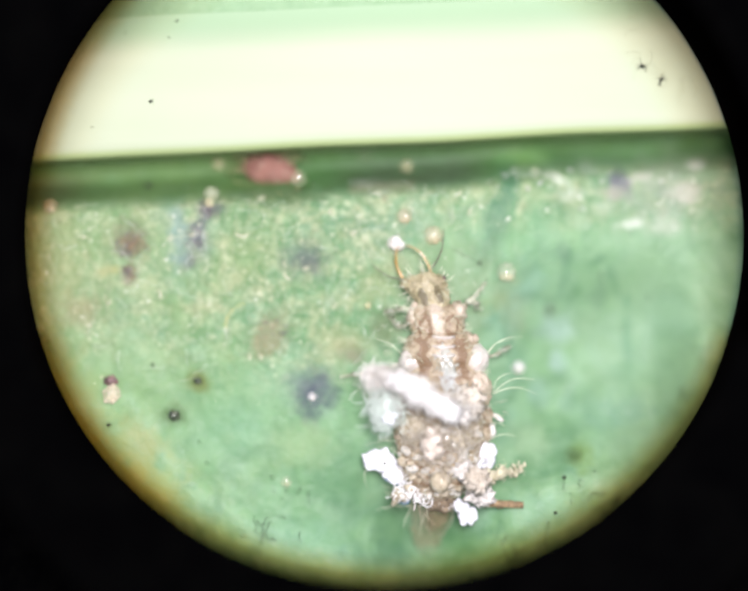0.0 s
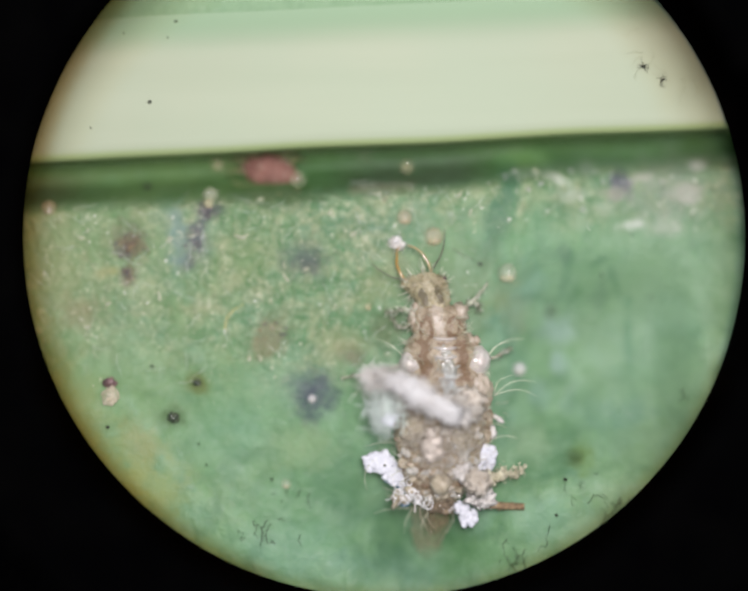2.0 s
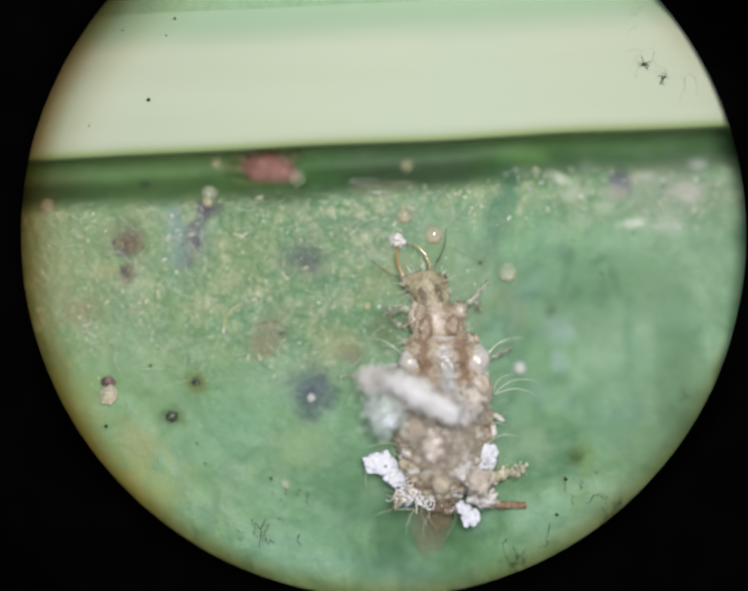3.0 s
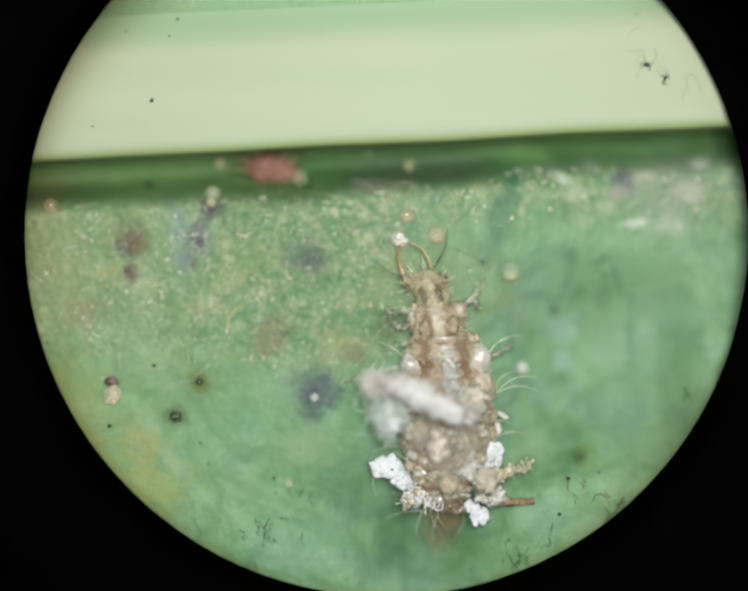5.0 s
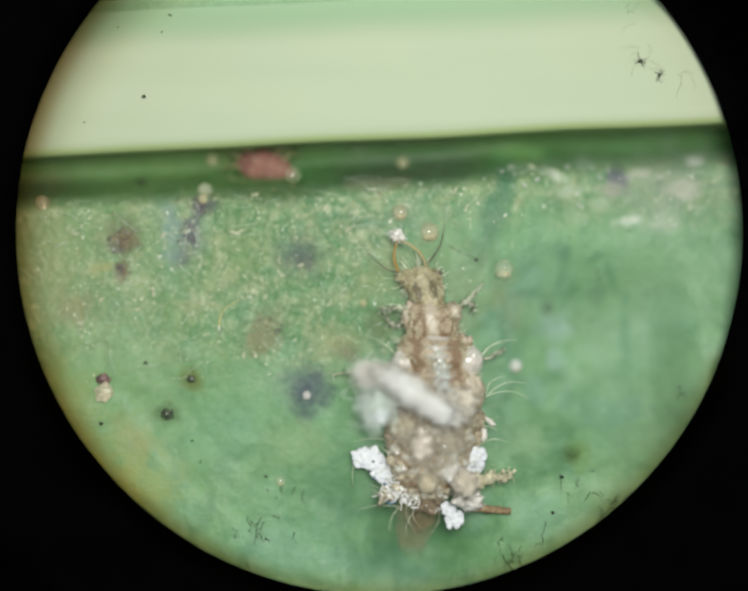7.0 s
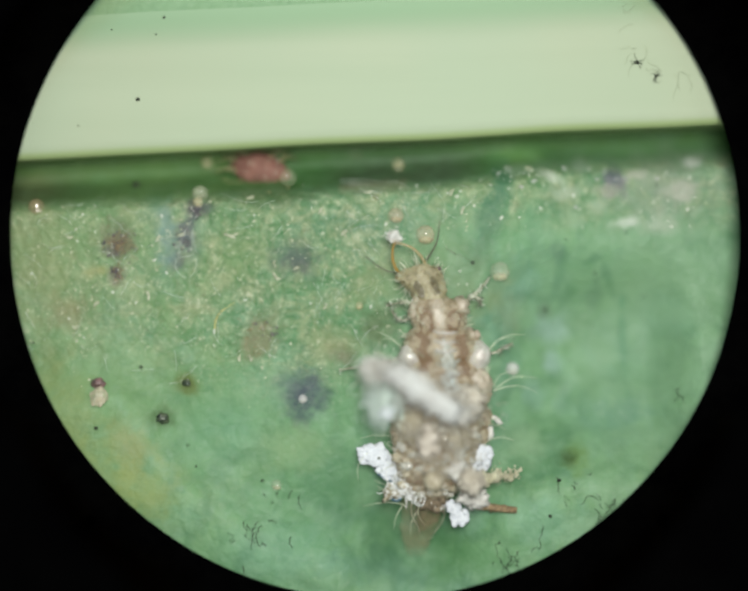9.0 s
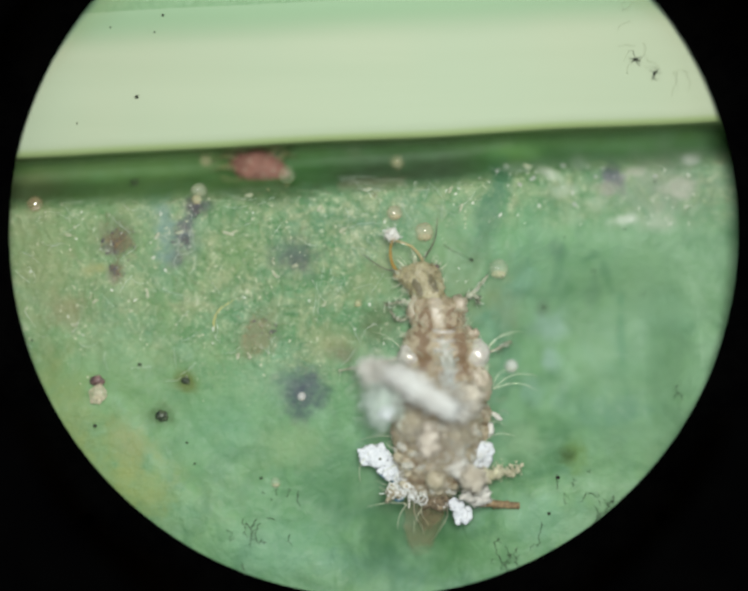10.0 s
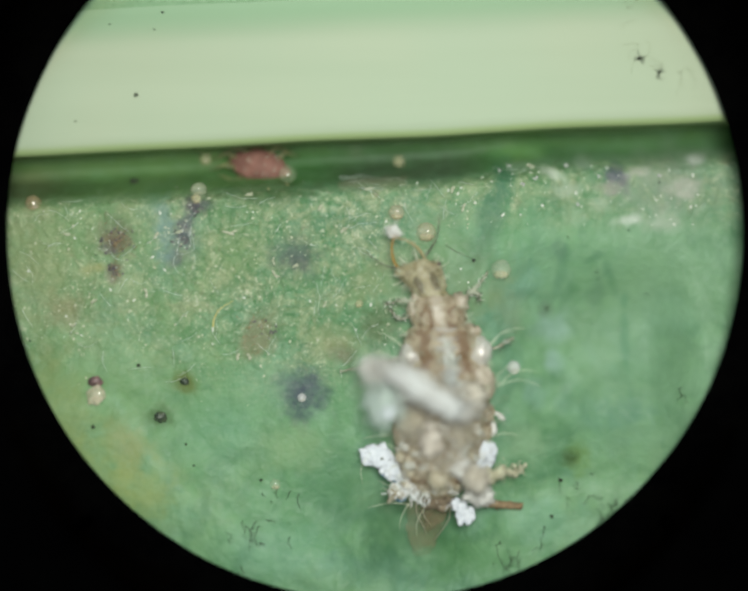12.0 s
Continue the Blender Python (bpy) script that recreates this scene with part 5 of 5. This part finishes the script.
    for i, (x, y, r, z) in enumerate(((0.208, -1.065, 0.09, 0.2), (0.889, -1.065, 0.09, 0.2), (0.208, -1.269, 0.08, 0.19), (0.881, -1.248, 0.08, 0.19), (0.388, -1.277, 0.08, 0.33), (0.651, -1.237, 0.08, 0.33), (0.590, -1.358, 0.07, 0.33), (0.316, -1.381, 0.07, 0.3))):
        part("tubercle", Shape().blob((x, y, z), (r, r, r * 0.8), 3, 0.5, 2.0, i * 3.3), SKIN if i % 2 else SKIN_PALE, tail)
    for base, tips in (((0.914, -1.301, 0.24), [((1.180, -1.254, 0.22), -0.05)]), ((0.922, -1.126, 0.24), [((1.090, -1.164, 0.22), -0.02), ((1.069, -1.069, 0.25), -0.03)]),
                       ((0.188, -1.289, 0.22), [((-0.131, -1.307, 0.2), 0.03)]), ((-0.057, -1.418, 0.2), [((-0.124, -1.698, 0.1), 0.05)]),
                       ((0.273, -1.864, 0.1), [((0.200, -2.108, 0.0), 0.03), ((-0.079, -1.912, 0.05), 0.03)]), ((0.397, -1.905, 0.1), [((0.350, -2.163, -0.05), 0.03)])):
        for tip, bow in tips:
            part("bristle", Shape().tube(arc(base, tip, bow, 8, sag=0.04), 0.0042, 0.0016, 5), BRISTLE, tail)

    paint(tail)
    fringe(tail, -1.75, -0.95, 0.36, 0.18, 90, 204, 0.08)

    # folds, glassy plates and crumbs packed over the abdomen
    rng = random.Random(61)
    for k in range(120):
        y = rng.uniform(-1.74, -0.98)
        a = rng.uniform(0.35, math.pi - 0.35)
        half, high = float(np.interp(-y, (0.95, 1.24, 1.44, 1.57, 1.78), (0.39, 0.39, 0.35, 0.30, 0.20))), float(np.interp(-y, (0.95, 1.24, 1.57, 1.78), (0.26, 0.27, 0.23, 0.12)))
        r = rng.uniform(0.018, 0.045)
        c = Vector((axis(y) + (half - 0.01) * math.cos(a), y, 0.19 - 0.06 * ease((-1.4 - y) / 0.4) + high * math.sin(a)))
        if y > -1.14:
            name, stuff = ("fold", SKIN_BROWN) if rng.random() < 0.75 else ("tubercle", SKIN_PALE)
        elif y > -1.42:
            name, stuff = rng.choice((("glassy_plate", PLATE), ("glassy_plate", PLATE), ("crumb", CREAM), ("fold", SKIN_BROWN)))
        else:
            name, stuff = rng.choice((("crumb", TAN), ("glassy_plate", PLATE), ("fold", SKIN_BROWN), ("crumb", CREAM if c.x > 0.55 else TAN)))
        part(name, Shape().blob(c, (r * rng.uniform(0.9, 1.9), r * rng.uniform(0.6, 1.1), r * 0.7), 3, 0.6, 1.9, k * 1.7, rng.uniform(-40, 40)), stuff, tail)
    # highlights on the abdomen, put in as white dots
    glints = Shape()
    for k in range(46):
        x, y = (rng.gauss(0.70, 0.05), rng.gauss(-1.43, 0.05)) if k < 16 else (rng.uniform(0.22, 0.86), rng.uniform(-1.45, -1.12))
        glints.blob((x, y, 0.45 - 0.9 * (x - axis(y)) ** 2), (rng.uniform(0.004, 0.012), 0.004, 0.004), 2, 0.5, 2.0, k, rng.uniform(0, 180))
    tagged(part("glints", glints, GLINT_WHITE, tail, "tiny white dots standing in for wet glints"), kind="stuff")

    # load of debris on the back
    fuzz = Shape()
    for x, y, z, count, seed in ((0.346, -1.210, 0.47, 90, 301), (0.627, -1.271, 0.47, 90, 302), (0.467, -1.474, 0.43, 60, 303), (0.769, -0.971, 0.40, 50, 304)):
        fuzz.fluff((x, y, z + 0.05), (0.26, 0.2, 0.06), count, 0.14, 0.0026, seed)
    tagged(part("fuzz", fuzz, CREAM, tail, "fine pale matted fibres"), kind="stuff")
    wool = Shape()
    path = [(0.02, -0.690, 0.62), (0.12, -0.725, 0.68), (0.24, -0.790, 0.73), (0.40, -0.880, 0.74), (0.57, -0.985, 0.68), (0.72, -1.050, 0.56)]
    for i in range(5):
        for j in range(5):
            q = Vector(blend_rows(path, i, j / 5))
            wide = 0.034 + 0.032 * math.sin(math.pi * (i + j / 5) / 5)
            wool.blob(q + Vector((0.035 * math.sin(j * 9 + i * 2), 0.035 * math.cos(j * 5 + i * 3), -0.02)), (wide * 1.5, wide * (0.8 + 0.4 * math.sin(i * 3 + j * 2)), 0.045), 3, 1.2, 2.1, i * 7 + j, -28)
    for i in range(5):
        q = Vector(blend_rows(path, i, 0.5))
        wool.fluff(q, (0.18, 0.13, 0.06), 60, 0.15, 0.003, 60 + i, (0.85, -0.5, 0))
    part("wax_strand", Shape().blob((0.400, -0.88, 0.765), (0.27, 0.085, 0.035), 4, 0.45, 1.5, 4.4, -31).blob((0.225, -0.765, 0.75), (0.17, 0.08, 0.035), 4, 0.5, 1.7, 1.4, -28), WAX_DULL, tail, "long blurred strand of white wax")
    part("wool_strand", wool, WOOL, tail, "thick strand of matted grey-white wool")
    part("wool_tuft", Shape().clump((0.044, -0.970, 0.53), (0.11, 0.15, 0.06), 30, 71, (0.4, 0.7), 0.6).fluff((0.044, -0.962, 0.58), (0.16, 0.20, 0.08), 420, 0.11, 0.0032, 72), WOOL_GREEN, tail, "soft pale green-white wool tuft")
    part("wool_tuft", Shape().fluff((-0.035, -0.695, 0.58), (0.10, 0.07, 0.06), 420, 0.11, 0.0036, 74), FIBRE, tail, "thin grey wool tuft")
    part("wool_tuft", Shape().fluff((0.585, -0.745, 0.50), (0.085, 0.11, 0.05), 55, 0.10, 0.0028, 88), HAZE_BLUE, tail, "thin bluish grey wool over the thorax")
    part("wax_crumb", Shape().crust((0.075, -1.035, 0.62), (0.05, 0.035), 10, 14, 33), WAX, tail, "small bright wax crumb in the wool")
    part("debris_clump", Shape().clump((0.726, -0.926, 0.46), (0.16, 0.13, 0.06), 26, 75, (0.6, 1.1), 0.6), CREAM, tail, "cream matted debris")
    part("debris_clump", Shape().clump((0.425, -1.28, 0.54), (0.085, 0.15, 0.045), 60, 76, (0.35, 0.75), 0.7).fluff((0.425, -1.28, 0.55), (0.1, 0.16, 0.05), 60, 0.08, 0.003, 89), WAX_PINK, tail, "pinkish cream crumbly debris")
    part("debris_clump", Shape().clump((0.286, -1.154, 0.40), (0.13, 0.16, 0.06), 24, 77, (0.5, 1.0), 0.35), TAN, tail, "brown matted debris")
    part("debris_clump", Shape().clump((0.670, -1.214, 0.40), (0.15, 0.14, 0.06), 24, 78, (0.5, 1.0), 0.35).fluff((0.670, -1.214, 0.43), (0.2, 0.15, 0.06), 60, 0.14, 0.003, 79), TAN, tail, "brown matted debris")
    part("tan_ball", Shape().blob((0.500, -1.606, 0.42), 0.0917, 3, 0.12, 1.6, 5.0), TAN, tail, "round tan pellet")
    part("debris_clump", Shape().clump((0.690, -1.512, 0.40), (0.09, 0.085, 0.06), 40, 80, (0.3, 0.6), 0.8), WOOL, tail, "cream crumbly debris")
    part("debris_clump", Shape().clump((0.815, -1.575, 0.46), (0.12, 0.10, 0.05), 34, 180, (0.4, 0.8), 0.7).fluff((0.815, -1.575, 0.43), (0.12, 0.1, 0.05), 60, 0.06, 0.003, 181), CREAM, tail, "pale crumbly debris")
    part("debris_clump", Shape().clump((0.830, -1.725, 0.31), (0.12, 0.12, 0.07), 60, 81, (0.25, 0.55), 0.8).fluff((0.830, -1.725, 0.32), (0.12, 0.12, 0.08), 80, 0.06, 0.0035, 82), WOOL, tail, "cream crumbly debris")
    part("debris_clump", Shape().clump((1.085, -1.554, 0.24), (0.14, 0.06, 0.04), 46, 83, (0.12, 0.32), 0.9).clump((1.190, -1.520, 0.22), (0.08, 0.07, 0.03), 26, 86, (0.14, 0.3), 0.9).fluff((1.12, -1.545, 0.23), (0.13, 0.06, 0.03), 30, 0.05, 0.0034, 84), YELLOW, tail, "yellow-green shredded debris")
    part("debris_clump", Shape().clump((0.965, -1.590, 0.28), (0.11, 0.09, 0.05), 40, 85, (0.2, 0.42), 0.8), YELLOW, tail, "pale tan debris")
    part("wax_flake", Shape().crust((0.000, -1.455, 0.19), (0.15, 0.102), -14, 34, 3).crust((0.105, -1.530, 0.185), (0.135, 0.092), -36, 26, 9).crust((0.185, -1.610, 0.18), (0.06, 0.05), -20, 16, 4), WAX, tail, "bright white lumpy wax flake")
    part("wax_pit", Shape().blob((0.033, -1.468, 0.216), (0.013, 0.011, 0.006), 2, 0.3, 2.0, 1.0), FEELER, tail)
    part("wax_flake", Shape().crust((0.875, -1.405, 0.24), (0.118, 0.092), 28, 36, 5, 0.03).crust((0.925, -1.475, 0.23), (0.055, 0.045), 0, 14, 7), WAX, tail, "bright white lumpy wax flake")
    part("wax_flake", Shape().crust((0.705, -1.875, 0.19), (0.052, 0.09), 24, 16, 6).crust((0.745, -1.945, 0.185), (0.075, 0.052), 28, 18, 2), WAX, tail, "bright white lumpy wax flake")
    part("fibre_tangle", Shape().curls((0.335, -1.675, 0.26), (0.09, 0.10, 0.03), 56, 0.0062, 92).curls((0.221, -1.720, 0.22), (0.08, 0.055, 0.03), 30, 0.0056, 97), CURL, tail, "tangle of curled white fibres")
    part("debris_clump", Shape().clump((0.156, -1.758, 0.2), (0.09, 0.055, 0.04), 16, 93, (0.4, 0.9), 0.7), TAN, tail, "tan husk fragments")
    part("debris_clump", Shape().clump((0.524, -1.827, 0.19), (0.10, 0.045, 0.05), 16, 94, (0.4, 0.8), 0.7).fluff((0.537, -1.856, 0.2), (0.08, 0.04, 0.03), 24, 0.06, 0.006, 95), CRUMB, tail, "dark brown crumbs")
    # slivers added to imitate blue colour fringing along the wax
    for p, size, turn in (((0.960, -1.490, 0.19), (0.055, 0.02, 0.012), 55), ((0.105, -1.640, 0.165), (0.075, 0.016, 0.012), -22), ((0.206, -1.815, 0.15), (0.04, 0.02, 0.012), 10)):
        part("shred_or_fringe", Shape().blob(p, size, 3, 0.5, 2.0, p[0] * 9, turn), TEAL_FRINGE, tail, "teal-blue sliver standing in for the lens's colour fringe")
    part("wax_flake", Shape().blob((1.020, -1.086, 0.21), (0.055, 0.022, 0.014), 3, 0.35, 2.0, 8.0, -35), WOOL, tail)
    part("wax_flake", Shape().blob((0.963, -1.200, 0.2), (0.04, 0.06, 0.025), 3, 0.35, 2.0, 9.0), WOOL, tail)
    for a, b in (((0.647, -1.499, 0.37), (0.723, -1.407, 0.40)), ((0.679, -1.483, 0.38), (0.744, -1.435, 0.40))):
        part("shred_or_fringe", Shape().tube(arc(a, b, 0.01, 5), 0.007, 0.004, 6), FIBRE, tail, "thin white sliver of wax")
    part("fibre_tangle", Shape().fluff((0.578, -1.868, 0.2), (0.08, 0.03, 0.02), 16, 0.06, 0.0045, 98), FIBRE, tail, "few curled cream fibres")
    stick = Shape().tube([(0.885, -1.831, 0.2), (0.987, -1.831, 0.2), (1.090, -1.840, 0.2), (1.229, -1.848, 0.2)], 0.033, 0.030, 9)
    stick.clump((1.090, -1.840, 0.2), (0.12, 0.02, 0.02), 18, 96, (0.6, 1.0), 0.6)
    part("splinter", stick, BARK, tail, "short blunt brown splinter")
    return larva, head, tail


LARVA, HEAD, TAIL = build_larva()

# ---------------- movement ----------------
# seconds, shift x, shift y, turn in degrees
BODY_ROWS = [
    (0, 0.0511, 0.0348, 0.0108),
    (0.5, 0.0544, 0.0346, -0.2879),
    (1, 0.0552, 0.0309, -0.3104),
    (1.5, 0.0544, 0.0367, -0.5535),
    (2, 0.0572, 0.0354, -0.3424),
    (2.5, 0.0525, 0.0286, -0.1777),
    (3, 0.0527, 0.0354, -0.3404),
    (3.2, 0.0527, 0.0354, -0.3404),
    (4.8, 0.0527, 0.0350, -0.3),
    (5, 0.0348, 0.0302, 1.9043),
    (5.5, 0.0509, 0.0361, -1.7179),
    (6, -0.0152, 0.0058, 1.2371),
    (6.5, -0, 0, -0),
    (7, 0.0335, 0.0104, -1.8459),
    (7.2, 0.105, 0.076, -1.85),
    (8.8, 0.118, 0.080, -1.8),
    (9, 0.1256, 0.0826, -1.7887),
    (9.5, 0.1237, 0.09, -0.9409),
    (10, 0.1264, 0.0693, -0.8111),
    (10.5, 0.1474, 0.1113, -2.294),
    (11, 0.1238, 0.0711, 1.6637),
    (11.5, 0.108, 0.1056, 3.8827),
    (12, 0.1237, 0.0941, 0.6261),
]
HEAD_ROWS = [
    (0, 0.0281, 0.0146, 9.994),
    (0.5, 0.0306, 0.0173, 9.716),
    (1, 0.033, 0.0176, 9.299),
    (1.5, 0.0312, 0.0275, 9.867),
    (2, 0.0293, 0.0243, 9.295),
    (2.5, 0.0276, 0.0175, 8.393),
    (3, 0.0287, 0.0265, 7.695),
    (3.2, 0.0287, 0.0265, 7.695),
    (4.8, 0.0287, 0.0265, 7.6),
    (5, 0.009, 0.0298, 6.624),
    (5.5, 0.0337, 0.0417, 7.892),
    (6, -0.0161, -0.0094, -2.323),
    (6.5, 0, 0, 0),
    (7, 0.0203, 0.0404, 7.316),
    (7.2, 0.0584, 0.0842, 14.9),
    (8.8, 0.0571, 0.0826, 14.5),
    (9, 0.0592, 0.082, 13.642),
    (9.5, 0.0605, 0.0815, 14.482),
    (10, 0.0533, 0.0779, 13.914),
    (10.5, 0.0983, 0.1113, 14.546),
    (11, 0.0462, 0.0741, 12.285),
    (11.5, 0.0374, 0.0797, 10.93),
    (12, 0.0513, 0.1022, 13.43),
]
TAIL_ROWS = [
    (0, 0.0583, 0.0353, 0.8334),
    (0.5, 0.0562, 0.0375, 1.031),
    (1, 0.0577, 0.0356, 1.0912),
    (1.5, 0.0553, 0.0368, 1.1502),
    (2, 0.0576, 0.0383, 0.9696),
    (2.5, 0.0719, 0.0313, 1.8593),
    (3, 0.0723, 0.0369, 2.0496),
    (3.2, 0.0723, 0.0369, 2.0496),
    (4.8, 0.0723, 0.0369, 2.1),
    (5, 0.1129, 0.0397, 4.9063),
    (5.5, 0.0002, 0.0084, -2.1174),
    (6, 0.0149, -0.0043, 1.2593),
    (6.5, -0, 0, 0),
    (7, -0.012, 0.0064, -2.3218),
    (7.2, 0.0, 0.050, -5.0),
    (8.8, 0.050, 0.052, -3.4),
    (9, 0.0614, 0.0559, -3.2999),
    (9.5, 0.0807, 0.0713, -1.7779),
    (10, 0.0901, 0.0514, -1.2551),
    (10.5, 0.0528, 0.0761, -4.8067),
    (11, 0.1222, 0.054, -0.2523),
    (11.5, 0.132, 0.0922, 1.1063),
    (12, 0.0981, 0.0715, -1.1542),
]
# seconds, how far the right, upper, left and lower added plates close in to imitate vignetting
SHADE_ROWS = [
    (0.0, -0.14, -1.2, 0.12, 0.22), (0.2, -0.14, -1.2, 0.09, 0.21), (0.5, -0.25, -1.0, 0.03, 0.19), (0.7, 0.20, -0.2, -0.06, 0.19),
    (0.8, 0.33, -0.1, -0.08, 0.18), (1.0, 0.34, 0.05, 0.0, 0.15), (1.2, 0.16, 0.34, 0.02, -0.03), (1.5, 0.10, 0.48, 0.05, -0.3),
    (1.7, 0.02, 0.30, 0.01, -0.3), (1.9, -0.12, -0.02, 0.06, -0.1), (2.1, -0.4, -0.4, 0.10, 0.06), (2.5, -0.6, -0.5, 0.25, 0.17),
    (3.0, -0.7, -0.8, 0.10, 0.06), (3.2, -0.7, -1.0, 0.08, 0.05), (4.8, -0.7, -1.2, -0.05, -0.04), (6.4, -0.7, -1.2, -0.05, 0.0), (7.0, -0.7, -1.2, 0.08, 0.02),
    (7.4, -0.7, -1.2, 0.07, 0.02), (8.8, -0.7, -1.2, -0.4, -0.4), (12.0, -0.7, -1.2, -0.4, -0.4),
]


def motions():
    def at(c, row):
        return pose((c.x + row[1]) * MM, (c.y + row[2]) * MM, c.z * MM, 0, 0, row[3])

    walk(LARVA, [(r[0], at(BODY_C, r)) for r in BODY_ROWS])
    walk(HEAD, [(b[0], at(BODY_C, b).inverted() @ at(HEAD_C, h)) for b, h in zip(BODY_ROWS, HEAD_ROWS)])
    walk(TAIL, [(b[0], at(BODY_C, b).inverted() @ at(TAIL_C, h)) for b, h in zip(BODY_ROWS, TAIL_ROWS)])
    for piece, swing, lift in MOUTH:
        home = piece.location.copy()
        walk(piece, [(t, pose(home.x, home.y, home.z, lift * a, 0, swing * a)) for t, a in ((0, 0), (6.5, 0), (7.2, 1), (12, 1))])
    for i, (shade, way) in enumerate(zip(VIGNETTE_PLATES, ((-1, 0), (0, -1), (1, 0), (0, 1)))):
        home = shade.location.copy()
        walk(shade, [(r[0], pose(home.x + way[0] * r[i + 1] * MM, home.y + way[1] * r[i + 1] * MM, home.z)) for r in SHADE_ROWS])


motions()
